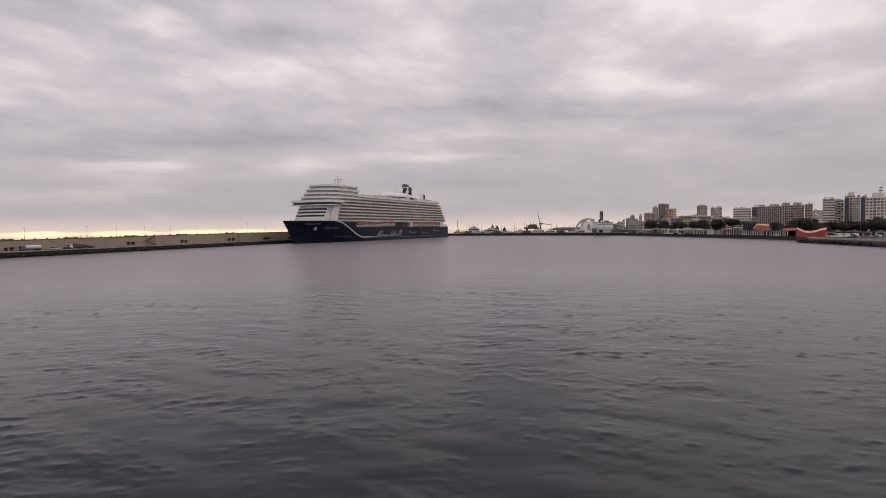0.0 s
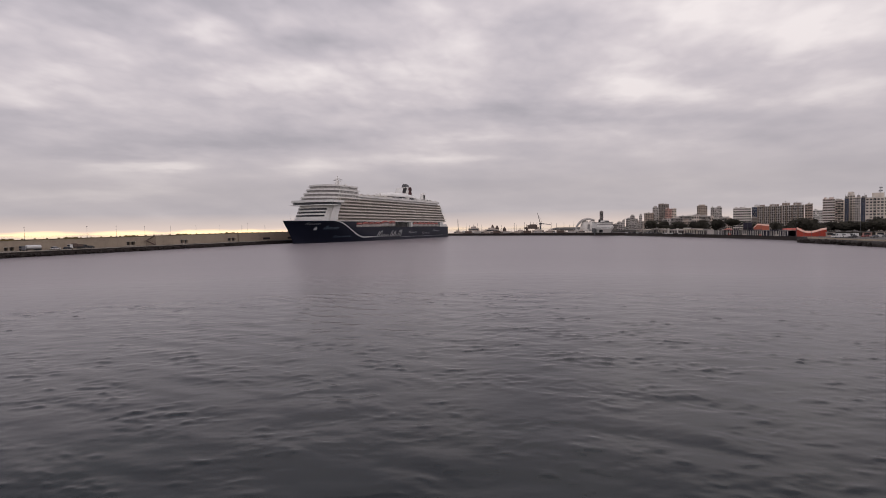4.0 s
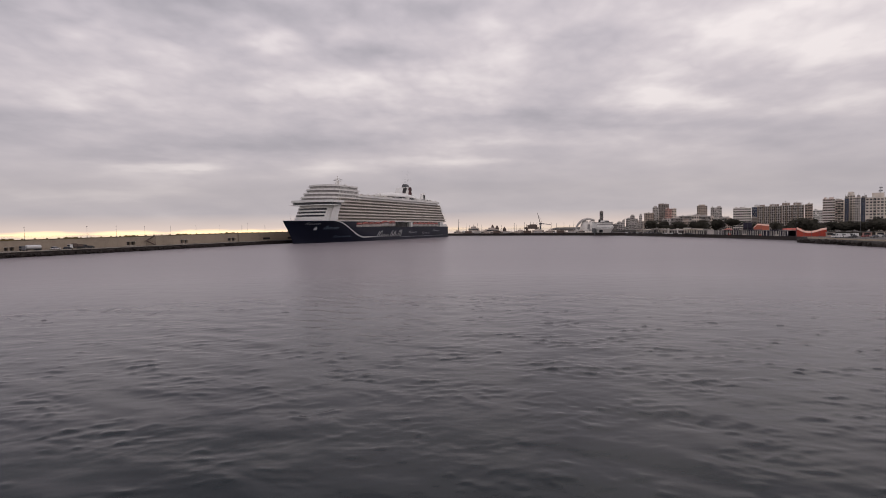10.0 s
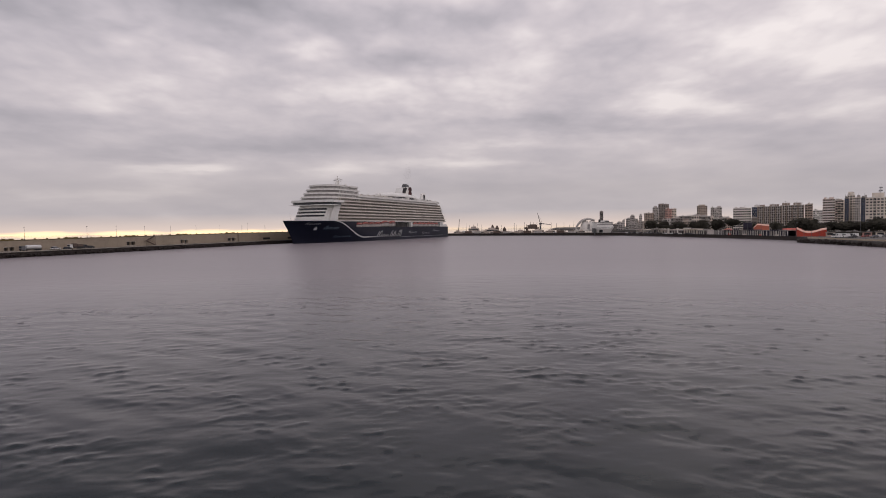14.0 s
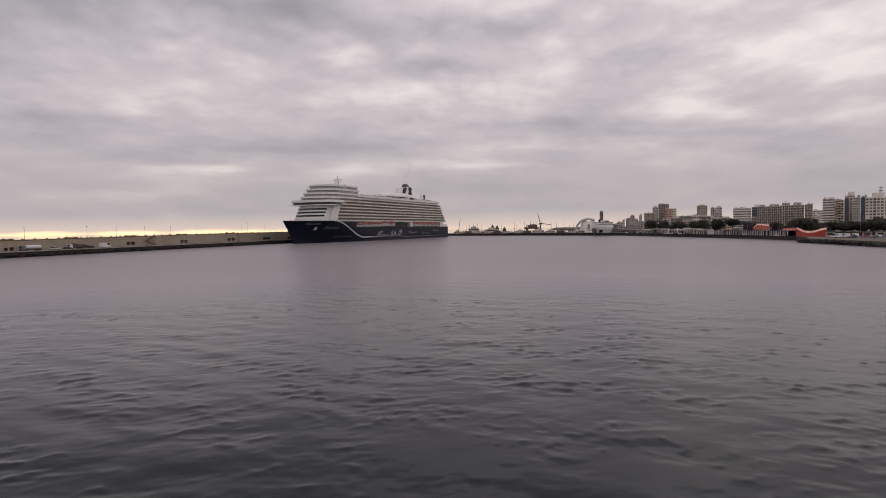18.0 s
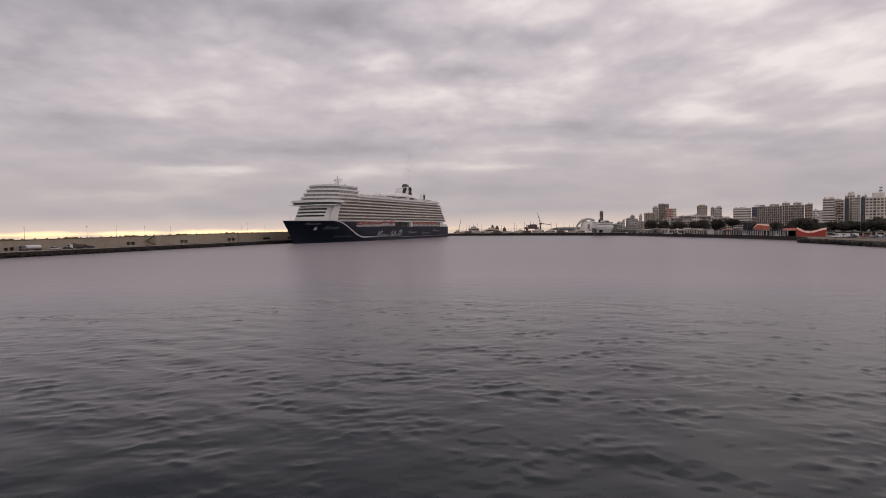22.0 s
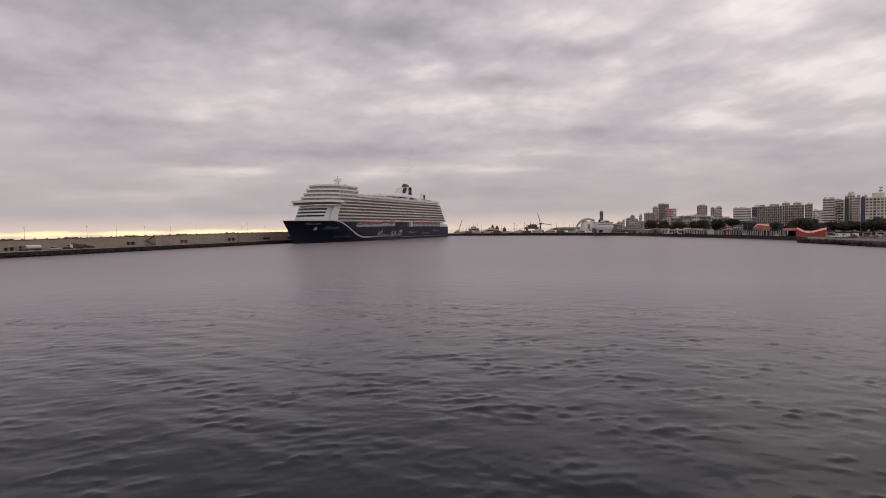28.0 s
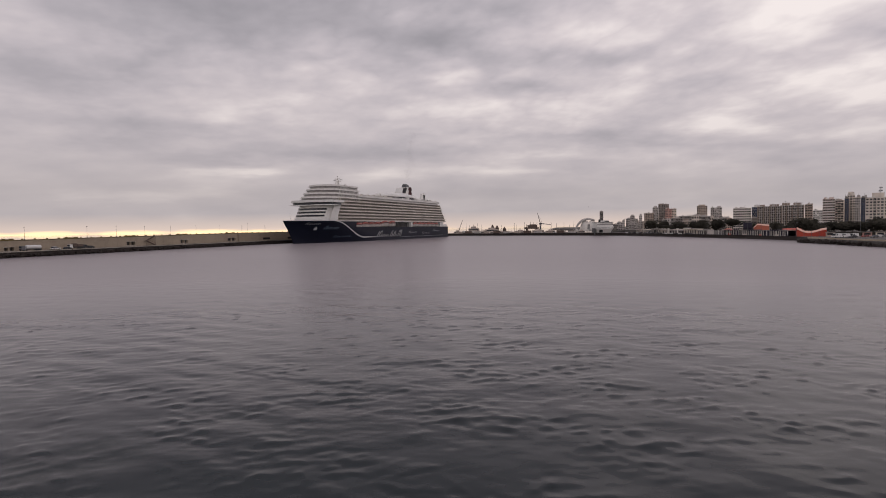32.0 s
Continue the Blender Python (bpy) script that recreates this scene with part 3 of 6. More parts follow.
def tanker(m):
    t = thing("tank_truck", m, "long white tank truck parked on the pier", "truck")
    part("tank", Geo().tube((-5.2, 0, 2.35), (4.6, 0, 2.35), 1.25, 1.25, 16), M_VEH_W, t, "white cylindrical tank")
    part("chassis", Geo().box(-5.4, 8.4, -1.1, 1.1, 0.75, 1.15), M_DARK, t)
    cab = part("cab", Geo().box(5.6, 8.3, -1.2, 1.2, 0.8, 3.2, 0.1), M_VEH_G, t)
    part("windscreen", Geo().box(8.15, 8.34, -1.0, 1.0, 1.9, 2.9), M_GLASS, cab)
    wheels(t, (-4.6, -3.3, -2.0, 5.0, 7.3), 1.05, 0.5)


def flatbed_truck(m):
    t = thing("flatbed_truck", m, "flatbed truck with pale cab and dark load on the pier", "truck")
    part("flatbed", Geo().box(-5.4, 1.6, -1.15, 1.15, 0.95, 1.25), M_DARK, t)
    part("load", Geo().box(-5.0, -1.4, -1.0, 1.0, 1.25, 2.5, 0.2).box(-1.2, 1.2, -1.0, 1.0, 1.25, 3.0, 0.15), M_RUST, t, "dark brown tarpaulin load")
    cab = part("cab", Geo().box(1.8, 3.6, -1.05, 1.05, 0.6, 2.5, 0.15), M_VEH_W, t)
    part("windscreen", Geo().box(3.42, 3.6, -0.85, 0.85, 1.5, 2.2), M_GLASS, cab)
    part("chassis", Geo().box(-3.5, 3.5, -0.9, 0.9, 0.55, 0.95), M_DARK, t)
    wheels(t, (-4.4, -3.2, 2.6), 0.98, 0.45)


M_VEH_W = surface("white_vehicle_paint", (0.82, 0.81, 0.79), 0.4, vary=0.08)
M_VEH_G = surface("grey_vehicle_paint", (0.16, 0.16, 0.17), 0.4, vary=0.1)
M_VEH_D = surface("dark_vehicle_paint", (0.03, 0.03, 0.035), 0.35, vary=0.1)
M_VEH_R = surface("red_vehicle_paint", (0.3, 0.04, 0.03), 0.4, vary=0.1)
DECK_Z = 2.63
tanker(PIER @ pose(27.0, 13.0, DECK_Z, 0, 0, 180) @ Matrix.Scale(0.8, 4))
car(PIER @ pose(40.4, 13.6, DECK_Z), M_VEH_W, "white pickup-sized car parked on the pier", (5.0, 1.9, 1.7))
car(PIER @ pose(44.6, 10.0, DECK_Z), M_VEH_D, "dark car parked on the pier")
flatbed_truck(PIER @ pose(51.6, 13.2, DECK_Z, 0, 0, 180))
van(PIER @ pose(57.4, 13.4, DECK_Z), M_VEH_D, "dark van parked beside a truck on the pier", 5.6, 2.2)
car(PIER @ pose(62.6, 13.4, DECK_Z), M_VEH_D, "dark car parked on the pier")
moving_van = van(PIER @ pose(-60.0, 9.0, DECK_Z), M_VEH_W, "white van driving along the pier", 6.4, 2.9, 2.2)

# ---- cruise ship ----
SHIP = pose(-8.4, 762.0, 0, 0, 0, 248.1)


def stem(z):
    return 303.0 + 13.0 * max(0.0, z / 18.6) ** 1.25


def half_breadth(x, z):
    """Half the hull's breadth at a length and a height."""
    k = min(1.0, max(0.0, z / 18.6))
    start = 0.63 + 0.14 * k
    power = 1.7 + 0.9 * k
    u = x / stem(z)
    b = 17.9
    if u > start:
        b *= max(0.0, 1 - ((u - start) / (1 - start)) ** power)
    if x < 40:
        b *= 0.9 + 0.1 * math.sin(x / 40 * math.pi / 2)
    return b


def hull_band(z0, z1, rows, x_from):
    g = Geo()
    us = [1 - (1 - i / 46) ** 1.15 for i in range(47)]
    for sgn in (1, -1):
        grid = []
        for j in range(rows + 1):
            z = z0 + (z1 - z0) * j / rows
            end = stem(z)
            line = []
            for u in us:
                x = x_from + (end - x_from) * u
                line.append((x, sgn * half_breadth(x, z), z))
            grid.append(line if sgn > 0 else line[::-1])
        g.grid([r[::-1] for r in grid])
    return g


def on_side(x, z, out=0.12):
    return (x, half_breadth(x, z) + out, z)


def ribbon(points, width):
    """A painted band along points (x, z) on the port side."""
    g = Geo()
    rows = [[], []]
    n = len(points)
    for i, (x, z) in enumerate(points):
        a, b = points[max(0, i - 1)], points[min(n - 1, i + 1)]
        d = Vector((b[0] - a[0], b[1] - a[1])).normalized()
        w = width(i / (n - 1)) / 2
        rows[0].append(on_side(x - d.y * w, z + d.x * w))
        rows[1].append(on_side(x + d.y * w, z - d.x * w))
    g.grid(rows)
    g.grid(rows[::-1])
    return g


def rounded_plan(x0, x1, half, nose, n=9):
    """A plan outline: square aft, with a rounded front."""
    pts = [(x0, -half), (x1 - nose, -half)]
    for i in range(1, n):
        a = -math.pi / 2 + math.pi * i / n
        pts.append((x1 - nose + nose * math.cos(a), half * math.sin(a)))
    pts += [(x1 - nose, half), (x0, half)]
    return pts


def script_mark(ship, x0, x1, z, h, mat, tall, label, width=0.5):
    """A painted emblem: one flowing slanted line of plain loops, as tall as the list says."""
    pts = []
    n = len(tall) * 10
    for i in range(n):
        u = i / (n - 1)
        k = min(len(tall) - 1, int(u * len(tall)))
        a = math.tau * len(tall) * u
        zz = h * tall[k] * (0.5 - 0.5 * math.cos(a))
        pts.append((x0 + (x1 - x0) * u - 0.95 * zz + 0.22 * math.sin(a) * abs(x1 - x0) / len(tall), z + zz))
    part("painted_emblem", ribbon(pts, lambda u: width * (0.72 + 0.28 * math.sin(math.tau * len(tall) * u + 0.9))), mat, ship, label)


def cruise_ship():
    ship = thing("cruise_ship", SHIP, "large cruise ship with a navy hull and cream balcony decks", "cruise ship")
    hull = part("hull", hull_band(-2.0, 13.0, 8, 0.0), M_NAVY, ship, "navy blue steel hull", True)
    part("bow_bulwark", hull_band(13.0, 18.6, 4, 232.0), M_NAVY, hull, smooth=True)
    part("transom", Geo().box(-0.2, 0.4, -16.1, 16.1, -2, 13), M_NAVY, hull)
    deck = Geo()
    xs = [232 + (stem(18.3) - 232) * i / 24 for i in range(25)]
    deck.grid([[(x, -max(0.02, half_breadth(x, 18.3)), 17.6) for x in xs], [(x, max(0.02, half_breadth(x, 18.3)), 17.6) for x in xs]])
    part("foredeck", deck, M_PAVE, hull)
    deck = Geo()
    xs = [0.2 + 240 * i / 30 for i in range(31)]
    deck.grid([[(x, -half_breadth(x, 13), 12.98) for x in xs], [(x, half_breadth(x, 13), 12.98) for x in xs]])
    part("boat_deck", deck, M_WHITE, hull)
    part("foremast", Geo().tube((306, 0, 17.6), (306, 0, 24), 0.2, 0.12, 6), M_WHITE, ship)
    # swoosh line
    pts = []
    for i in range(33):
        u = i / 32
        x = 264 - 76 * u
        s = min(1.0, u / 0.62)
        z = 18.2 - 14.4 * (3 * s * s - 2 * s ** 3)
        pts.append((x, z))
    part("painted_line", ribbon(pts, lambda u: 0.5 + 0.75 * math.sin(math.pi * min(1, u * 0.9 + 0.1))), M_LETTER, ship, "white curved line painted on the hull")
    script_mark(ship, 194, 170, 3.4, 6.0, M_LETTER, (0.9, 1.0, 0.32, 0.4, 0.3, 0.34), "white painted script emblem", 1.12)
    script_mark(ship, 166, 142, 3.4, 6.6, M_LETTER, (0.95, 0.3, 0.9, 0.32, 0.34, 1.0, 1.05), "white painted script emblem", 1.12)
    script_mark(ship, 121, 101, 6.1, 2.6, M_LETTER_G, (1.0, 0.4, 0.5, 0.4, 0.8), "pale painted script emblem", 0.6)
    script_mark(ship, 86, 63, 5.0, 2.6, M_LETTER_G, (1.0, 0.4, 0.5, 0.4, 0.8), "pale painted script emblem", 0.6)
    script_mark(ship, 54, 34, 7.2, 3.0, M_LETTER_G, (1.0, 0.4, 0.5, 0.4), "pale painted script emblem", 0.6)
    script_mark(ship, 277, 259.5, 11.4, 3.2, M_LETTER_B, (1.0, 0.5, 0.6, 0.5, 0.5, 0.6, 0.5), "pale blue painted script emblem")
    script_mark(ship, 262, 239, 4.2, 1.8, M_LETTER_B, (1.0, 0.6, 0.7, 0.6, 0.8, 0.6, 0.7, 0.6, 0.8, 0.6), "faint painted lettering bar", 0.3)
    script_mark(ship, 297, 283, 15.4, 1.5, M_LETTER, (1.0, 0.5, 0.6, 0.5, 0.9, 0.6, 0.8), "white painted bow lettering bars", 0.32)
    part("painted_badge", Geo().add([on_side(287.4, 10.9), on_side(283.6, 10.9), on_side(284.2, 12.6), on_side(285.5, 13.8), on_side(286.8, 12.6)], [(0, 1, 2, 3, 4), (4, 3, 2, 1, 0)]), M_LETTER, ship)
    part("painted_line", ribbon([(142 - 4.3 * i, 2.7) for i in range(31)], lambda u: 0.28), M_LETTER_G, ship, "thin pale line along the hull")
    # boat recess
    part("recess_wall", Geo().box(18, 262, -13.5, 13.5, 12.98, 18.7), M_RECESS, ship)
    part("promenade_soffit", Geo().box(14, 266, -17.9, 17.9, 18.3, 18.75), M_WHITE, ship)
    pillar = Geo().box(-0.25, 0.25, -0.25, 0.25, 13, 18.3).mesh("pillar", M_STEEL)
    for k in range(27):
        for y in (-17.3, 17.3):
            place("pillar", pillar, pose(24 + k * 8.0, y, 0), ship)
    for x0, x1 in ((110, 114), (20, 30)):
        part("white_housing", Geo().box(x0, x1, -17.7, 17.7, 13.0, 18.3), M_WHITE, ship)
    # balcony decks
    rise = 2.86
    for d in range(7):
        z = 18.75 + d * rise
        aft = 12 + d * 2.6
        fore = 278.0 - d * 2.2
        wide = min(264.0, fore - 3)
        tip = 15.3 + 0.25 * d

        def plan(out, a0):
            return [(a0, -out), (wide, -out), (fore, -tip - (out - 18.0)), (fore, tip + (out - 18.0)), (wide, out), (a0, out)]

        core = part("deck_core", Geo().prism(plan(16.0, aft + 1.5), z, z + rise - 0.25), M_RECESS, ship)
        part("deck_slab", Geo().prism(plan(18.0, aft), z + rise - 0.3, z + rise), M_CREAM, ship)
        rail = Geo()
        for sg in (-1, 1):
            a, b, c = (aft + 0.2, 18.0 * sg), (wide, 18.0 * sg), (fore, tip * sg)
            rail.grid([[(*a, z), (*b, z), (*c, z)], [(*a, z + 1.0), (*b, z + 1.0), (*c, z + 1.0)]])
            k = 0.1 * sg
            rail.grid([[(a[0], a[1] - k, z + 1.0), (b[0], b[1] - k, z + 1.0), (c[0], c[1] - k, z + 1.0)], [(a[0], a[1] - k, z), (b[0], b[1] - k, z), (c[0], c[1] - k, z)]])
        rail.box(aft + 0.1, aft + 0.25, -17.9, 17.9, z, z + 1.0)
        part("balcony_rail", rail, M_CREAM, ship)
        sheet_p = Geo().box(-0.06, 0.06, -0.9, 0.9, 0, rise - 0.3).mesh("partition", M_CREAM)
        x = aft + 3
        while x < wide:
            for y in (-16.9, 16.9):
                place("partition", sheet_p, pose(x, y, z), core)
            x += 3.05
    part("aft_terrace", Geo().box(3, 16, -15.5, 15.5, 13.0, 16.2), M_WHITE, ship)
    part("aft_rail", Geo().box(2, 2.2, -15.5, 15.5, 13.0, 14.2), M_CREAM, ship)
    # upper decks
    z = 18.75 + 7 * rise
    part("pool_deck_house", Geo().box(34, 226, -16.6, 16.6, z, z + 2.7), M_GLASS_T, ship, "grey glazed band")
    part("pool_deck_roof", Geo().box(31, 227, -17.6, 17.6, z + 2.1, z + 2.75), M_WHITE, ship)
    part("sun_deck_rail", Geo().box(33, 222, 17.3, 17.42, z + 2.7, z + 3.9).box(33, 222, -17.42, -17.3, z + 2.7, z + 3.9), M_WHITE, ship)
    for k in range(16):
        x = 158 + k * 4.0
        part("windbreak", Geo().box(x, x + 3.4, 16.4, 16.55, z + 2.7, z + 4.6 + 0.5 * (k % 3 == 0)), M_CREAM, ship)
    for k in range(7):
        x = 36 + k * 4.6
        part("windbreak", Geo().box(x, x + 3.9, 15.2, 15.35, z + 2.7, z + 3.9 + 1.4 * (k % 3 == 0)), M_CREAM, ship)
    part("pool_slide", Geo().tube((176, 6, z + 4.6), (168, 9, z + 8.2), 0.7, 0.7, 8).tube((168, 9, z + 8.2), (160, 5, z + 5.0), 0.7, 0.7, 8), M_WHITE, ship)
    part("mid_house", Geo().box(150, 222, -13, 13, z + 2.7, z + 4.6), M_WHITE, ship)
    part("aft_house", Geo().box(38, 66, -12, 12, z + 2.7, z + 5.2).box(44, 58, -10, 10, z + 5.2, z + 6.6), M_WHITE, ship)
    for x in (46, 56, 64):
        part("awning_frame", Geo().box(x - 0.4, x + 0.4, -13, 13, z + 2.7, z + 6.0), M_STEEL, ship)
    fin = Geo()
    prof = [(50.5, z + 2.7), (46.5, z + 14.2), (38.0, z + 15.4), (35.4, z + 11.6), (36.6, z + 2.7)]
    fin.add([(x, y, zz) for y in (-1.2, 1.2) for x, zz in prof], [(4, 3, 2, 1, 0), (5, 6, 7, 8, 9)] + [((i + 1) % 5, (i + 1) % 5 + 5, i + 5, i) for i in range(5)])
    aft_mast = part("aft_mast", fin, M_WHITE, ship, "small white aft mast")
    part("grille", Geo().box(37.6, 42.0, 1.15, 1.35, z + 5.0, z + 12.6), M_DARK, aft_mast)
    # railings and clutter of the open decks
    rng = random.Random(19)
    post = Geo().box(-0.12, 0.12, -0.12, 0.12, 0, 1.9).mesh("rail_post", M_WHITE)
    for k in range(60):
        place("rail_post", post, pose(36 + k * 3.1, 17.36, z + 2.75), ship)
    for k in range(26):
        x = rng.uniform(56, 218)
        hh = rng.uniform(1.2, 3.6)
        part("deck_locker", Geo().box(x - rng.uniform(0.8, 2.6), x + 1.0, 13.2, 16.0, z + 2.75, z + 2.75 + hh), rng.choice((M_WHITE, M_WHITE, M_CREAM, M_STEEL)), ship)
    for k in range(9):
        x = 70 + k * 16.5
        part("light_mast", Geo().tube((x, 14, z + 2.75), (x, 14, z + 7.5 + 1.5 * (k % 2)), 0.16, 0.1, 5), M_WHITE, ship)
    bow = Geo()
    xs = [236 + (stem(18.6) - 236.3) * i / 30 for i in range(31)]
    for sg in (-1, 1):
        bow.grid([[(x, sg * (half_breadth(x, 18.6) + 0.05), 18.55) for x in xs], [(x, sg * (half_breadth(x, 18.6) + 0.05), 18.9) for x in xs]])
        bow.grid([[(x, sg * (half_breadth(x, 18.6) + 0.05), 18.9) for x in xs], [(x, sg * (half_breadth(x, 18.6) + 0.05), 18.55) for x in xs]])
    part("bow_rail", bow, M_WHITE, ship, "thin white rail along the bow")
    # forward block
    for i in range(5):
        z0 = 18.6 + i * 2.85
        front = 283.5 - i * 1.9
        part("front_tier", Geo().prism(rounded_plan(262, front, 17.7, 9.0), z0, z0 + 2.85, 0.3), M_WHITE, ship, smooth=False)
        if 0 < i < 4:
            for k in range(7):
                y = -13.2 + 4.2 * k
                ends = [(front - 9.0 + 9.0 * math.sqrt(max(0, 1 - (v / 17.4) ** 2)), v) for v in (y - 1.95, y + 1.95)]
                g = Geo().add([(x + out, v, z0 + zz) for out in (0.25, -1.5) for zz in (0.85, 2.35) for x, v in ends],
                              [(0, 1, 3, 2), (5, 4, 6, 7), (0, 4, 5, 1), (2, 3, 7, 6), (0, 2, 6, 4), (1, 5, 7, 3)])
                part("front_window", g, M_GLASS, ship)
    plate = Geo()
    prof = [(277, 18.7), (266, 18.7), (259, 31.9), (270, 31.9)]
    plate.add([(x, y, zz) for y in (18.06, 18.36) for x, zz in prof], [(0, 1, 2, 3), (7, 6, 5, 4)] + [(i, i + 4, (i + 1) % 4 + 4, (i + 1) % 4) for i in range(4)])
    part("side_screen", plate, M_WHITE, ship, "slanted white side screen")
    part("bridge_deck", Geo().box(262, 280, -19.6, 20.9, 31.9, 32.5, 0.2), M_WHITE, ship, "white bridge with wings")
    part("bridge_window_band", Geo().prism(rounded_plan(262, 279, 20.8, 6.0), 32.5, 34.5), M_GLASS, ship)
    part("bridge_roof", Geo().prism(rounded_plan(258, 281.0, 21.6, 6.5), 34.5, 36.4, 0.3), M_WHITE, ship)
    for i in range(4):
        z0 = 36.3 + i * 3.5
        front = 277.0 - i * 3.4
        half = 17.4 - i * 0.7
        aft = 222 + i * 0.6
        part("glazed_tier", Geo().prism(rounded_plan(aft, front - 1.0, half - 0.6, 12.0), z0, z0 + 2.1), M_GLASS_T, ship, "grey glazed deck front")
        part("tier_slab", Geo().prism(rounded_plan(aft - 0.6, front + 0.25, half + 0.2, 12.5), z0 + 2.05, z0 + 2.6, 0.1), M_WHITE, ship, "white deck edge")
        part("tier_parapet", Geo().prism(rounded_plan(aft - 0.5, front - 0.1, half - 0.1, 12.4), z0 + 2.6, z0 + 3.5, 0.25), M_TIER, ship)
        for k in range(14):
            x = aft + 2 + k * (front - aft - 16) / 13
            part("mullion", Geo().box(x - 0.16, x + 0.16, half - 0.75, half - 0.45, z0, z0 + 2.05), M_WHITE, ship)
    part("tier_roof", Geo().prism(rounded_plan(228, 258, 11.0, 9.0), 50.2, 51.0, 0.5), M_TIER, ship)
    part("mast_base", Geo().box(230, 239, -3.5, 3.5, 50.2, 52.2, 0.6).tube((234.5, 0, 52.0), (234.2, 0, 57.0), 2.4, 0.8, 8), M_WHITE, ship, "white tapered mast foot")
    for y in (-4.6, 4.6):
        part("antenna", Geo().tube((233.6, y, 50.4), (233.6, y, 55.0), 0.12, 0.06, 5), M_WHITE, ship)
    mast = part("radar_mast", Geo().tube((234.5, 0, 52), (234, 0, 60.2), 0.9, 0.4, 8).box(232.5, 236, -2.8, 2.8, 54.6, 55.2).box(233.2, 235.4, -2.2, 2.2, 57.2, 57.7), M_WHITE, ship, "pale lattice radar mast")
    for y in (-3, 3):
        part("radar", Geo().box(233, 233.5, y - 1.5, y + 1.5, 56.2, 56.7), M_STEEL, mast)
    part("radome", Geo().dome((232, 7, 51.4), 1.2, 1.2, 1.3, 12, 5, -1.0), M_WHITE, ship, smooth=True)
    for x, r in ((152.5, 1.7), (138.5, 1.9), (160.0, 1.1)):
        dome = part("radome", Geo().dome((x, 2, 46.4), r, r, r * 1.1, 14, 6, -1.0), M_WHITE, ship, smooth=True)
        part("pedestal", Geo().tube((x, 2, 42.3), (x, 2, 45.2), 0.8, 0.6, 8), M_WHITE, dome)
    # funnel
    part("funnel_house", Geo().dome((116, 0, 45.4), 45, 15, 5.0, 30, 7), M_WHITE, ship, "white domed funnel casing", True)
    part("casing_glass", Geo().prism([(112 + 39 * math.cos(math.tau * i / 28), 13.5 * math.sin(math.tau * i / 28)) for i in range(28)], 41.4, 45.4), M_GLASS, ship, "dark glazed skirt")
    part("casing_rim", Geo().prism([(116 + 45.6 * math.cos(math.tau * i / 36), 15.4 * math.sin(math.tau * i / 36)) for i in range(36)], 45.0, 45.9), M_WHITE, ship)
    fin = Geo()
    prof = [(110.5, 46.0), (103.5, 57.0), (86, 58.4), (81.5, 54), (83, 46)]
    fin.add([(x, -4.2, z) for x, z in prof] + [(x, 4.2, z) for x, z in prof], [(0, 1, 2, 3, 4), (9, 8, 7, 6, 5)] + [(i, i + 5, (i + 1) % 5 + 5, (i + 1) % 5) for i in range(5)])
    funnel = part("funnel", fin, M_WHITE, ship, "white and dark slanted funnel")
    dark = Geo()
    prof = [(107.2, 51.0), (103.6, 56.4), (94.2, 56.9), (98.8, 50.8)]
    dark.add([(x, y, z) for y in (-4.35, 4.35) for x, z in prof], [(0, 1, 2, 3), (7, 6, 5, 4)] + [(i, i + 4, (i + 1) % 4 + 4, (i + 1) % 4) for i in range(4)])
    part("funnel_grille", dark, M_DARK, funnel)
    oval = Geo()
    for cz, rr in ((50.6, 3.3), (55.4, 3.0)):
        v = [(86.6 + 4.2 * math.cos(a), 4.5, cz + rr * math.sin(a)) for a in [math.tau * i / 18 for i in range(18)]]
        w = [(x, 4.1, z) for x, _, z in v]
        oval.add(v + w, [tuple(range(18)), tuple(range(18))[::-1]] + [(i, (i + 1) % 18, 18 + (i + 1) % 18, 18 + i) for i in range(18)])
    part("funnel_emblem", oval, M_MAROON, funnel, "maroon double oval emblem")
    for x in (87, 91, 95):
        part("exhaust_pipe", Geo().tube((x, 0, 57), (x - 1, 0, 61.6), 0.9, 0.9, 10), M_STEEL, funnel)
    part("funnel_cap", Geo().box(85, 94, -2.6, 2.6, 58.0, 60.8, 0.5), M_STEEL, funnel)
    return ship


M_LETTER_G = surface("lettering_grey", (0.6, 0.61, 0.64), 0.5, vary=0.05)
M_GLASS_T = glass("grey_tinted_glazing", (0.34, 0.325, 0.31), 0.2)
M_TIER = surface("upper_deck_parapet", (0.72, 0.685, 0.645), 0.3, vary=0.15, grain=0.5)
cruise_ship()


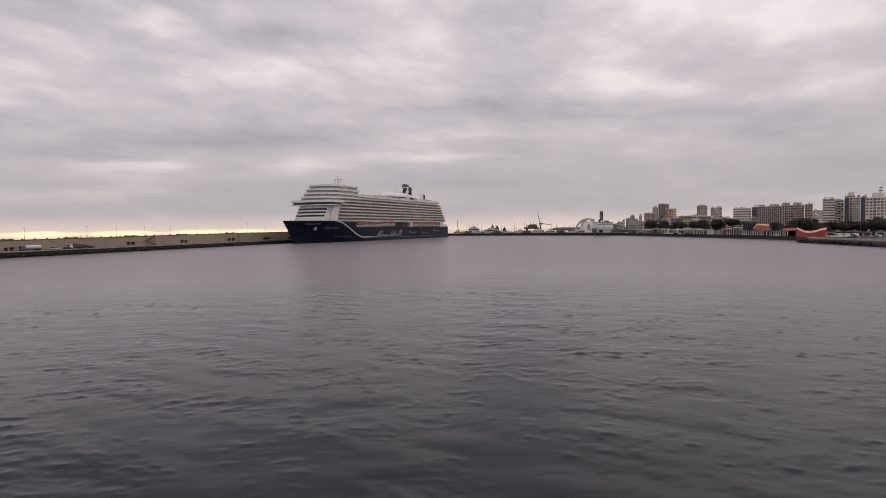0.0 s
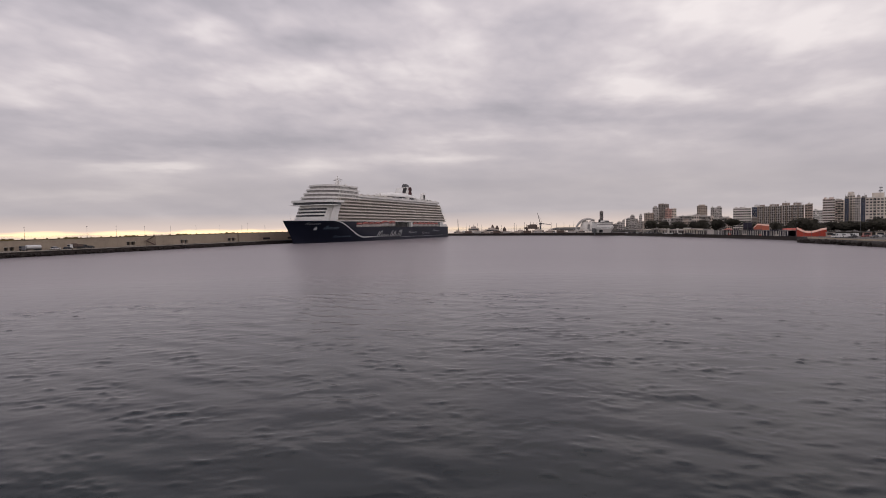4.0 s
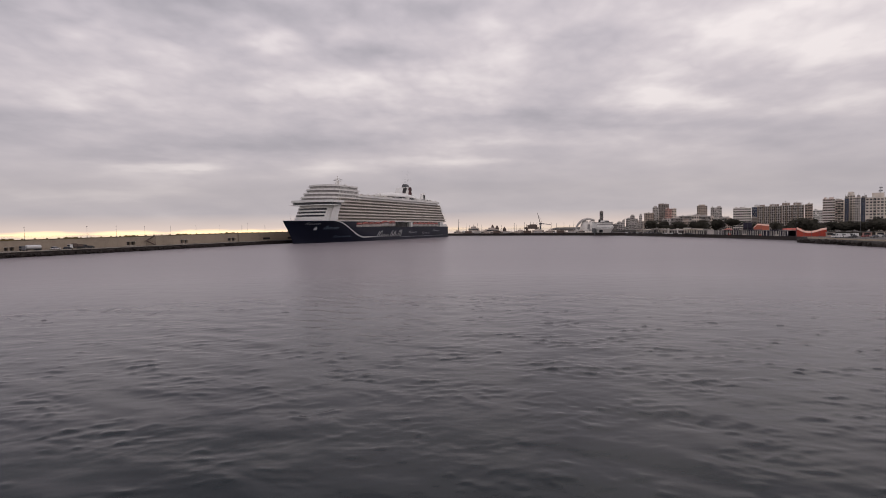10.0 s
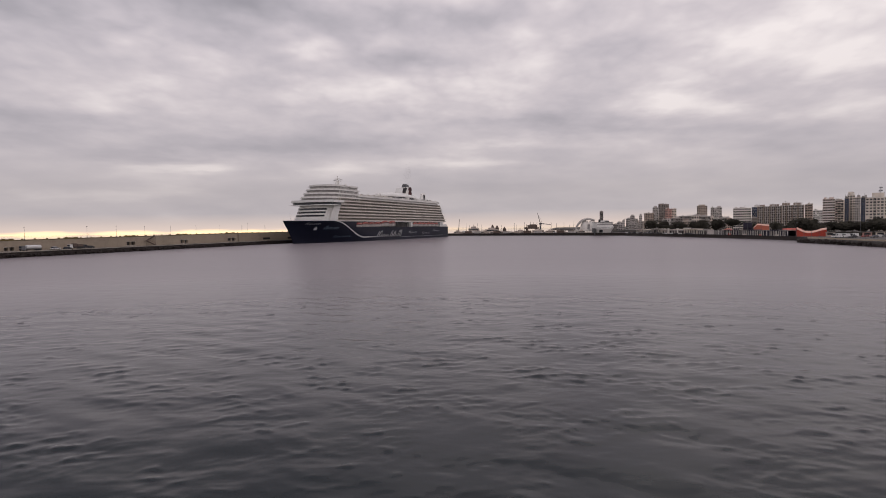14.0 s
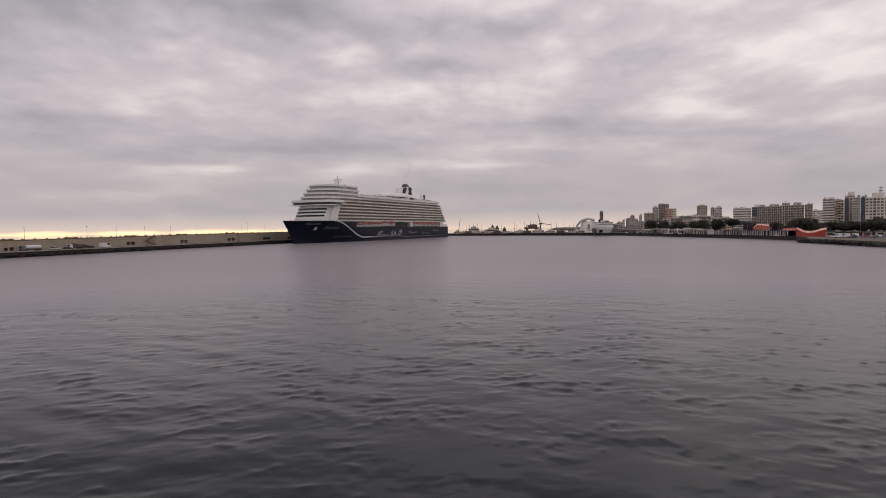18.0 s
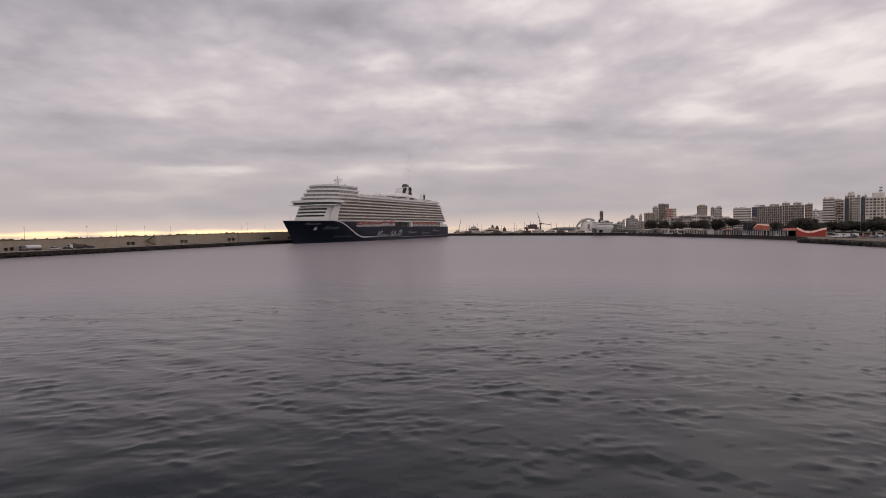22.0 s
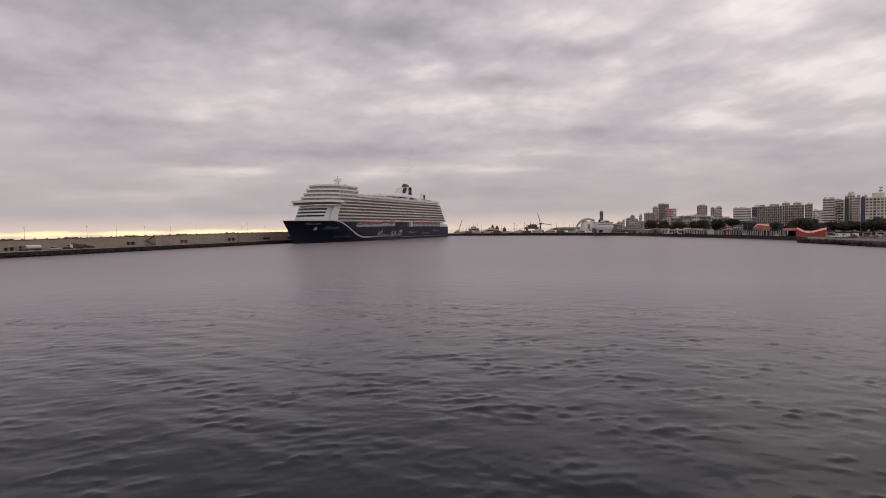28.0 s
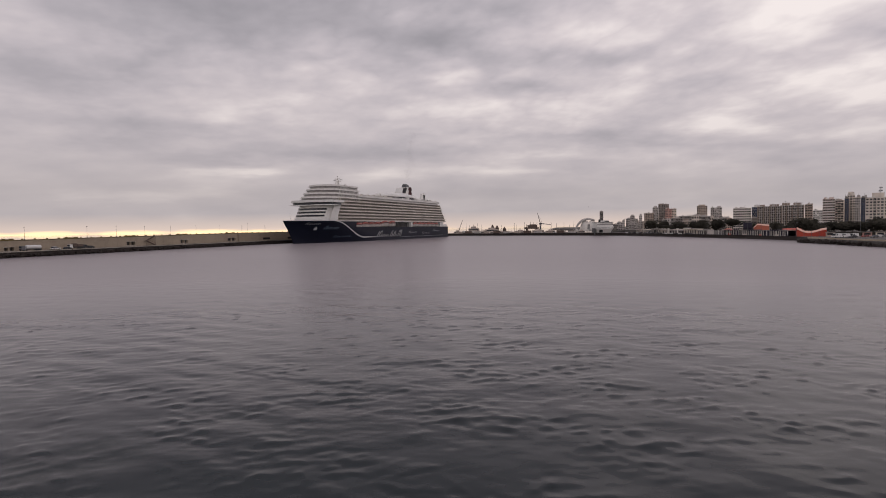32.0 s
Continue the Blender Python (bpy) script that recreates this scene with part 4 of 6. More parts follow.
def lifeboat(m):
    t = thing("lifeboat", m, "orange-roofed lifeboat hanging in the ship's side recess", "lifeboat", "ship lifeboats")
    L = 5.0
    rows = []
    for j, (z, k) in enumerate(((0.0, 0.55), (0.5, 0.9), (1.9, 1.0))):
        rows.append([(L * k ** 0.3 * math.cos(a), 1.9 * k * math.sin(a) * (1 - 0.25 * abs(math.cos(a))), z) for a in [math.tau * i / 16 for i in range(16)]])
    g = Geo().grid(rows, True)
    g.f.append(tuple(range(16))[::-1])
    part("hull", g, M_BOATHULL, t, smooth=True)
    part("canopy", Geo().dome((0, 0, 1.9), L * 0.99, 1.9, 1.75, 16, 5), M_ORANGE, t, "orange canopy", True)
    part("window_band", Geo().box(-3.2, 3.4, 1.6, 1.8, 2.15, 2.55), M_GLASS, t)
    for x in (-3.6, 3.6):
        d = part("davit", Geo().tube((x, -1.5, 3.5), (x, 0.2, 4.0), 0.22, 0.2, 6), M_WHITE, t)
        part("fall", Geo().tube((x, 0.2, 4.0), (x, 0.1, 2.5), 0.06, 0.06, 5), M_STEEL, d)
    return t


M_BOATHULL = surface("lifeboat_hull_pale", (0.8, 0.72, 0.68), 0.5, vary=0.2)
first_boat = lifeboat(SHIP @ pose(226.5, 17.3, 13.1) @ Matrix.Scale(1.15, 4))
for x in (214.5, 202.5, 190.5, 176.5, 160.5, 103, 90, 78, 66, 54, 42):
    copy_thing(first_boat, SHIP @ pose(x, 17.3, 13.1 if x < 150 or x > 185 else 13.5) @ Matrix.Scale(1.15 if x < 150 or x > 185 else 1.42, 4))


# ---- city ----
def toned(name, color, rough=0.8):
    return surface(name, color, rough, vary=0.2, grain=0.5, stain=0.06, streak=0.25)


F_BEIGE = toned("beige_render", (0.78, 0.7, 0.61))
F_PINK = toned("pinkish_brick_render", (0.64, 0.5, 0.44))
F_BROWN = toned("brown_render", (0.47, 0.375, 0.31))
F_RUST = toned("orange_brown_render", (0.56, 0.34, 0.29))
F_GREY = toned("grey_render", (0.57, 0.53, 0.5))
F_SLAB = toned("dark_brown_facade", (0.32, 0.265, 0.22))
F_WHITE = toned("white_render", (0.82, 0.775, 0.72))
F_DARK = toned("dark_grey_facade", (0.27, 0.243, 0.222))
F_PALE = toned("pale_grey_render", (0.75, 0.72, 0.68))


def tower(x0, x1, depth, top, floors, bays, wall, label, style="grid", trim=None, roof=(), deep=16.0, name="apartment_building", face=0.0, ground_floor=0.0):
    """A building whose front looks over the water: walls, storey bands, windows and roof boxes."""
    xm = (x0 + x1) / 2
    th = math.atan2(xm, depth)
    w = (x1 - x0) * math.cos(th)
    h = top - LAND_Z
    trim = trim or wall
    t = thing(name, pose(xm, depth, LAND_Z, 0, 0, -math.degrees(th) + face), label, "building", "waterfront buildings")
    part("wall", Geo().box(-w / 2, w / 2, 0, deep, 0, h), wall, t)
    rf = part("roof", Geo().box(-w / 2 - 0.2, w / 2 + 0.2, -0.2, deep + 0.2, h, h + 0.5).box(-w / 2 + 0.3, w / 2 - 0.3, 0.4, deep - 0.4, h + 0.5, h + 0.55), trim, t)
    for a, b, rh in roof:
        part("roof_house", Geo().box(-w / 2 + w * a, -w / 2 + w * b, deep * 0.2, deep * 0.7, h + 0.5, h + 0.5 + rh), wall, rf)
    fh = (h - ground_floor) / floors
    bw = w / bays
    rng = random.Random(int(x0 * 7 + depth))
    for _ in range(3):
        a = rng.uniform(-0.46, 0.34) * w
        wd = rng.uniform(1.0, 3.0)
        part("roof_unit", Geo().box(a, min(a + wd, w * 0.48), 0.6, 3.0, h + 0.5, h + 0.9 + rng.uniform(0.4, 2.2)), rng.choice((wall, trim, F_GREY)), rf)
    for _ in range(2):
        a = rng.uniform(-0.45, 0.45) * w
        part("aerial", Geo().tube((a, 2, h + 0.4), (a, 2, h + rng.uniform(2.2, 5.0)), 0.1, 0.06, 5), M_STEEL, rf)
    if style == "grid":
        pane = Geo().box(-bw * 0.3, bw * 0.3, -0.12, 0.1, fh * 0.28, fh * 0.78).mesh("window", M_WIN)
        sill = Geo().box(-bw * 0.34, bw * 0.34, -0.22, 0.05, fh * 0.2, fh * 0.27).mesh("sill", trim)
        tall_pane = Geo().box(-bw * 0.36, bw * 0.36, -0.12, 0.1, fh * 0.12, fh * 0.82).mesh("window", M_WIN)
        doors = [rng.random() < 0.3 for _ in range(bays)]
        for j in range(floors):
            for i in range(bays):
                if rng.random() < 0.05:
                    continue
                o = place("window", tall_pane if doors[i] else pane, pose(-w / 2 + bw * (i + 0.5), 0, ground_floor + j * fh), t)
                if bw > 2.5:
                    place("sill", sill, Matrix.Identity(4), o)
    elif style == "bands":
        band = Geo().box(-w / 2 + 0.3, w / 2 - 0.3, -0.1, 0.1, fh * 0.42, fh * 0.84).mesh("window_band", M_WIN)
        slab = Geo().box(-w / 2 - 0.1, w / 2 + 0.1, -0.55, 0.1, -0.12, fh * 0.38).mesh("balcony", trim)
        mull = Geo().box(-0.16, 0.16, -0.2, 0.05, fh * 0.38, fh * 0.9).mesh("mullion", wall)
        for j in range(floors):
            o = place("window_band", band, pose(0, 0, ground_floor + j * fh), t)
            place("balcony", slab, pose(0, 0, ground_floor + j * fh), t)
            for i in range(bays + 1):
                place("mullion", mull, pose(-w / 2 + 0.3 + (w - 0.6) * i / bays, 0, 0), o)
    elif style == "fins":
        slab = Geo().box(-w / 2, w / 2, -1.1, 0.05, -0.15, 0.12).mesh("floor_slab", trim)
        pane = Geo().box(-bw * 0.42, bw * 0.42, -0.1, 0.1, fh * 0.12, fh * 0.86).mesh("window", M_WIN)
        rail = Geo().box(-bw * 0.42, bw * 0.42, -1.1, -1.0, 0.12, fh * 0.34).mesh("balcony", wall)
        for j in range(floors):
            place("floor_slab", slab, pose(0, 0, ground_floor + j * fh), t)
            for i in range(bays):
                x = -w / 2 + bw * (i + 0.5)
                o = place("window", pane, pose(x, 0, ground_floor + j * fh), t)
                if (i * 7 + j * 3) % 5 < 3:
                    place("balcony", rail, Matrix.Identity(4), o)
        fin = Geo().box(-0.22, 0.22, -1.3, 0.1, 0, h).mesh("fin", trim)
        wide = Geo().box(-bw * 0.28, bw * 0.28, -1.2, 0.1, 0, h + 0.4).mesh("pier", wall)
        for i in range(bays + 1):
            place("fin" if i % 3 else "pier", fin if i % 3 else wide, pose(-w / 2 + bw * i, 0, 0), t)
    elif style == "glass":
        pane = Geo().box(-bw * 0.46, bw * 0.46, -0.1, 0.1, 0.1, fh - 0.12).mesh("pane", M_GLASS_B)
        for j in range(floors):
            for i in range(bays):
                place("pane", pane, pose(-w / 2 + bw * (i + 0.5), 0, ground_floor + j * fh), t)
    return t, w, h


def antennas(t, w, h, spots):
    for u, hh in spots:
        part("aerial", Geo().tube((-w / 2 + w * u, 4, h + 0.4), (-w / 2 + w * u, 4, h + hh), 0.12, 0.07, 5).box(-w / 2 + w * u - 0.9, -w / 2 + w * u + 0.9, 3.95, 4.05, h + hh * 0.8, h + hh * 0.84), M_STEEL, t)


def pergola(t, w, h, a, b, tall):
    g = Geo()
    x0, x1 = -w / 2 + w * a, -w / 2 + w * b
    n = max(2, int((x1 - x0) / 2.4))
    for i in range(n + 1):
        x = x0 + (x1 - x0) * i / n
        g.box(x - 0.12, x + 0.12, 0.4, 0.64, h + 0.5, h + tall)
        g.box(x - 0.1, x + 0.1, 0.2, 4.0, h + tall, h + tall + 0.2)
    g.box(x0 - 0.3, x1 + 0.3, 0.3, 0.6, h + tall - 0.1, h + tall + 0.15)
    part("pergola", g, F_PALE, t, "pale roof pergola")


def city():
    t, w, h = tower(407.5, 452, 573, 34.6, 11, 12, F_BEIGE, "broad cream apartment block with rows of dark windows", "grid", F_WHITE, [(0.14, 0.42, 4.5), (0.5, 0.8, 2.5)])
    antennas(t, w, h, [(0.3, 8)])
    t, w, h = tower(440, 446, 634, 37.3, 13, 3, F_GREY, "narrow beige tower beside a blue glass strip", "grid", F_BEIGE)
    tower(445, 451.5, 632, 37.0, 13, 2, F_DARK, "narrow tower with a dark blue glass front", "glass")
    t, w, h = tower(449, 457.6, 659, 41.0, 14, 3, F_BEIGE, "tall narrow beige tower with a roof room", "grid", F_WHITE, [(0.1, 0.9, 3.4)])
    tower(444, 448.6, 656, 37.2, 13, 2, F_DARK, "slim strip of dark blue glazing between towers", "glass")
    t, w, h = tower(437, 451.5, 683, 38.0, 12, 5, F_PINK, "reddish apartment block with white striped balconies", "bands", F_WHITE, [(0.1, 0.35, 1.6), (0.6, 0.9, 1.5)])
    t, w, h = tower(451.5, 462.4, 684, 36.5, 12, 3, F_BEIGE, "beige apartment block with pale stripes", "fins", F_WHITE, [(0.2, 0.8, 1.4)])
    tower(678, 703, 1098, 33.5, 9, 7, F_PALE, "distant pale grey office block", "grid")
    t, w, h = tower(382, 411, 720, 31.4, 10, 12, F_SLAB, "long brown residential slab with vertical fins and balconies", "fins", F_GREY, [(0.1, 0.3, 2.0), (0.5, 0.8, 2.2)])
    t, w, h = tower(411, 439, 722, 32.6, 10, 12, F_SLAB, "long dark residential slab with pale window strips", "fins", F_PALE, [(0.05, 0.4, 2.6), (0.55, 0.9, 2.6)])
    pergola(t, w, h, 0.05, 0.4, 3.4)
    pergola(t, w, h, 0.55, 0.95, 3.2)
    antennas(t, w, h, [(0.2, 6), (0.7, 5)])
    t, w, h = tower(438, 447.5, 718, 33.2, 10, 3, F_BEIGE, "beige end block with brown balcony bands", "bands", F_BROWN)
    t, w, h = tower(382, 406, 781, 31.4, 9, 8, F_WHITE, "white apartment block with dark window bands", "bands", F_WHITE, [(0.1, 0.25, 1.5)])
    tower(404, 415, 776, 32.5, 9, 4, F_PALE, "pale block with blue glazing and a roof terrace", "glass", F_PALE, [(0.3, 0.9, 2.8)])
    tower(523, 545, 1159, 43.0, 13, 6, F_GREY, "grey-brown tower block in the hills of houses", "grid", F_GREY, [(0.6, 0.9, 3)])
    tower(486, 506, 1135, 46.0, 14, 6, F_BROWN, "brown tower block with a stepped roof", "grid", F_BEIGE, [(0.2, 0.8, 2.4)])
    tower(411, 435, 976, 24.5, 6, 7, F_DARK, "low dark office building with pale frames", "grid", F_GREY, [(0.05, 0.5, 1.6)])
    tower(379, 402, 952, 24.5, 6, 8, F_DARK, "low grey-brown building with even windows", "grid", F_GREY)
    tower(372, 380, 960, 22.0, 6, 3, F_BEIGE, "low beige apartment house", "grid", F_BEIGE, [(0.3, 0.9, 2)])
    tower(444, 470, 1000, 17.6, 4, 7, F_DARK, "row of low brown houses", "grid")
    tower(470, 492, 1010, 21.0, 5, 6, F_BROWN, "row of low brown town houses", "grid", F_GREY, [(0.3, 0.6, 2)])
    tower(452, 474, 1244, 54.0, 15, 6, F_DARK, "tall dark brown tower block", "grid", F_BROWN, [(0.1, 0.5, 1.5)])
    tower(453, 465, 1281, 48.0, 13, 4, F_GREY, "grey tower with a domed lift room", "grid", F_GREY, [(0.2, 0.8, 3.5)])
    tower(406, 426, 1196, 34.6, 9, 6, F_BROWN, "brown block of flats below the towers", "grid", F_BROWN)
    tower(453, 466, 1208, 43.0, 12, 4, F_RUST, "orange-brown tower block among flats", "grid", F_RUST)
    tower(465, 478, 1214, 43.5, 12, 4, F_BEIGE, "tan tower block with a brown side", "grid", F_BROWN)
    tower(440, 462, 1190, 22.0, 5, 6, F_GREY, "low grey block in front of towers", "grid")
    tower(414, 424, 1342, 26.0, 6, 4, F_GREY, "grey stepped public building", "grid", F_GREY)
    tower(424, 434, 1342, 32.5, 7, 3, F_GREY, "grey stepped public building with a higher middle", "grid", F_GREY, [(0.2, 0.8, 2.5)])
    tower(434, 441, 1342, 24.5, 6, 3, F_GREY, "grey stepped public building", "grid", F_GREY)
    t, w, h = tower(452, 459, 1366, 33.0, 7, 2, F_GREY, "slender grey stone bell tower", "grid", F_GREY, [(0.2, 0.8, 4.0)], name="bell_tower")
    tower(441, 470, 1370, 20.0, 4, 8, F_BEIGE, "low beige houses round a bell tower", "grid")
    tower(315, 322, 1098, 12.6, 3, 3, F_DARK, "low dark harbour office building", "grid")
    tower(322, 336, 1100, 12.0, 3, 4, F_GREY, "low grey harbour office building", "grid")
    tower(336, 340.5, 1110, 20.5, 5, 2, F_GREY, "thin grey harbour tower", "grid")
    t, w, h = tower(419.5, 429, 1586, 49.0, 14, 3, F_DARK, "dark lone tower rising beyond the harbour", "grid", F_DARK, deep=9.0)
    for k, x in enumerate((300, 312, 325, 338, 350, 362, 375, 388, 401, 414)):
        tower(x, x + 12.5, 770 + (x * 11) % 70, 15.5 + (x * 3) % 8, 4, 4, (F_DARK, F_BROWN, F_BEIGE, F_DARK)[k % 4], "low town house behind the promenade trees", "grid", (F_GREY, F_WHITE)[k % 2], [(0.2, 0.6, 1.8)] if k % 2 else [])
    for x in (340, 352, 364, 376, 388, 400):
        tower(x, x + 11, 1120 + (x * 7) % 60, 13 + (x * 5) % 8, 3, 4, (F_BROWN, F_GREY, F_DARK)[x % 3], "small plain house of the old town", "grid")


city()


# ---- trees ----
def leaf_crown(rng, lobes, leaf, count):
    g = Geo()
    for _ in range(count):
        c, r = rng.choice(lobes)
        d = Vector((rng.gauss(0, 1), rng.gauss(0, 1), rng.gauss(0, 1))).normalized()
        p = Vector(c) + Vector((d.x * r[0], d.y * r[1], d.z * r[2])) * rng.uniform(0.55, 1.03)
        u = Vector((rng.gauss(0, 1), rng.gauss(0, 1), rng.gauss(0, 0.6))).normalized()
        w = u.orthogonal().normalized()
        s = leaf * rng.uniform(0.6, 1.4)
        g.add([p - u * s, p + w * s * 0.7, p + u * s, p - w * s * 0.7], [(0, 1, 2, 3)])
    return g


def tree(x, y, width, top, seed, umbrella=False, label="broad dark green tree", z=LAND_Z):
    rng = random.Random(seed)
    t = thing("tree", pose(x, y, z), label, "tree", "waterfront trees")
    h = top - z
    low = h * (0.55 if umbrella else 0.2)
    trunk = Geo().tube((0, 0, 0), (0.2, 0.1, low), 0.5, 0.32, 7)
    part("trunk", trunk, M_BARK, t)
    lobes = []
    n = max(5, int(width / 2.2))
    for i in range(n):
        a = rng.uniform(0, math.tau)
        q = rng.uniform(0.15, 0.72) * width / 2
        cz = low + (h - low) * rng.uniform(0.3, 0.72)
        s = rng.uniform(0.2, 0.34)
        lobes.append(((q * math.cos(a), q * math.sin(a), cz), (width * s, width * s, (h - low) * rng.uniform(0.28, 0.42))))
    limbs = Geo()
    for c, _ in lobes:
        limbs.tube((0.2, 0.1, low * 0.9), (c[0] * 0.9, c[1] * 0.9, c[2]), 0.2, 0.07, 5)
    part("limbs", limbs, M_BARK, t)
    part("crown", leaf_crown(rng, lobes, 0.7, int(900 + width * 80)), M_LEAF, t, "dense dark leaves")
    return t


for i, (a, b, d, top) in enumerate(((266, 281, 770, 18.5), (281, 294, 775, 17.6), (273, 287, 705, 15.0), (289, 304, 690, 16.4), (272, 284, 640, 15.0), (286, 298, 625, 16.0), (300, 312, 545, 11.6), (314, 324, 540, 13.4), (327, 338, 535, 14.0), (318, 332, 515, 10.5), (330, 346, 525, 11.5), (340, 354, 530, 12.0), (321, 331, 485, 11.6), (333, 343, 490, 12.4), (310, 320, 445, 11.4), (321, 334, 440, 13.0), (290, 304, 560, 11.5), (262, 273, 700, 11.0), (338, 350, 470, 15.0), (302, 314, 480, 9.0), (285, 296, 500, 9.5))):
    tree((a + b) / 2, d, (b - a) * 1.36, top, 20 + i, label="dense dark green tree on the promenade")
tree(289, 474, 22.0, 14.6, 57, label="broad dark domed tree behind the red tent")
tree(273.5, 560, 18.5, 15.2, 5, True, "wide umbrella-shaped tree above the promenade")


# ---- promenade ----
def pavilion_row():
    """A row of white slatted market pavilions along the water's edge."""
    for k in range(9):
        x, y = 229.5 + 0.3 * k - 0.18 * max(0, k - 4) ** 2, 394 + 11.2 * k
        t = thing("pavilion", pose(x, y, LAND_Z, 0, 0, 88), "white slatted waterfront pavilion with a flat roof", "pavilion", "waterfront pavilions")
        part("back_wall", Geo().box(0, 10.6, -5, -4.7, 0, 3.6), M_VEH_D, t)
        part("roof", Geo().box(-0.3, 10.9, -5.3, 0.6, 3.6, 3.8 + (0.1, 0.5, 0.25)[k % 3]), (F_DARK, M_PURPLE, F_DARK)[k % 3], t)
        wide = (0.3, 0.2, 0.36, 0.24)[k % 4]
        col = Geo().box(-wide, wide, -0.1, 0.2, 0, 3.6).mesh("column", (F_WHITE, F_PALE, F_WHITE)[k % 3])
        n = (4, 5, 3, 4)[k % 4]
        for i in range(n):
            place("column", col, pose(0.9 + i * 8.85 / (n - 1) + 0.3 * math.sin(5.0 * k + 2.3 * i), 0, 0), t)
        # dark panels added behind the columns to keep the gaps dark
        part("gap_panel", Geo().box(0.1, 10.5, -0.55, -0.4, 0, 3.3), (M_PURPLE, M_VEH_D)[k % 2], t, "dark purple panel behind the columns" if k % 2 == 0 else "dark panel behind the columns")
        if k % 2:
            part("counter", Geo().box(1.5, 5.5 + k % 3, -0.4, -0.1, 0, 1.1), (M_TENT, F_BEIGE)[k % 4 == 1], t)


def membrane_tent(m, w, d, peaks, mat, roofmat, label):
    """A tent hall: walls under a taut roof whose edge rises to the peaks along its front."""
    t = thing("event_tent", m, label, "tent", "waterfront tents")
    n = len(peaks)
    front = [(-w / 2 + w * i / (n - 1), 0, z - 0.7) for i, z in enumerate(peaks)]
    back = [(x, d, z + 1.1) for x, _, z in front]
    part("roof", Geo().grid([front, back]).grid([[(x, y, z - 0.15) for x, y, z in back], [(x, y, z - 0.15) for x, y, z in front]]), roofmat, t, "pale orange taut roof")
    wall = Geo().grid([[(x, 0.1, 0) for x, _, _ in front], [(x, 0.1, z - 0.16) for x, _, z in front]])
    wall.grid([[(x, 0.0, z - 0.16) for x, _, z in front], [(x, 0.0, 0) for x, _, _ in front]])
    part("front_wall", wall, mat, t)
    part("side_wall", Geo().box(-w / 2, -w / 2 + 0.15, 0.15, d, 0, min(peaks[0], peaks[0] * 0.94) - 0.2), mat, t)
    part("side_wall", Geo().box(w / 2 - 0.15, w / 2, 0.15, d, 0, min(peaks[-1], peaks[-1] * 0.94) - 0.2), mat, t)
    for i in range(0, n, 2):
        part("mast", Geo().tube((front[i][0], -0.2, 0), (front[i][0], -0.2, peaks[i] + 0.3), 0.12, 0.1, 6), M_STEEL, t)
    return t


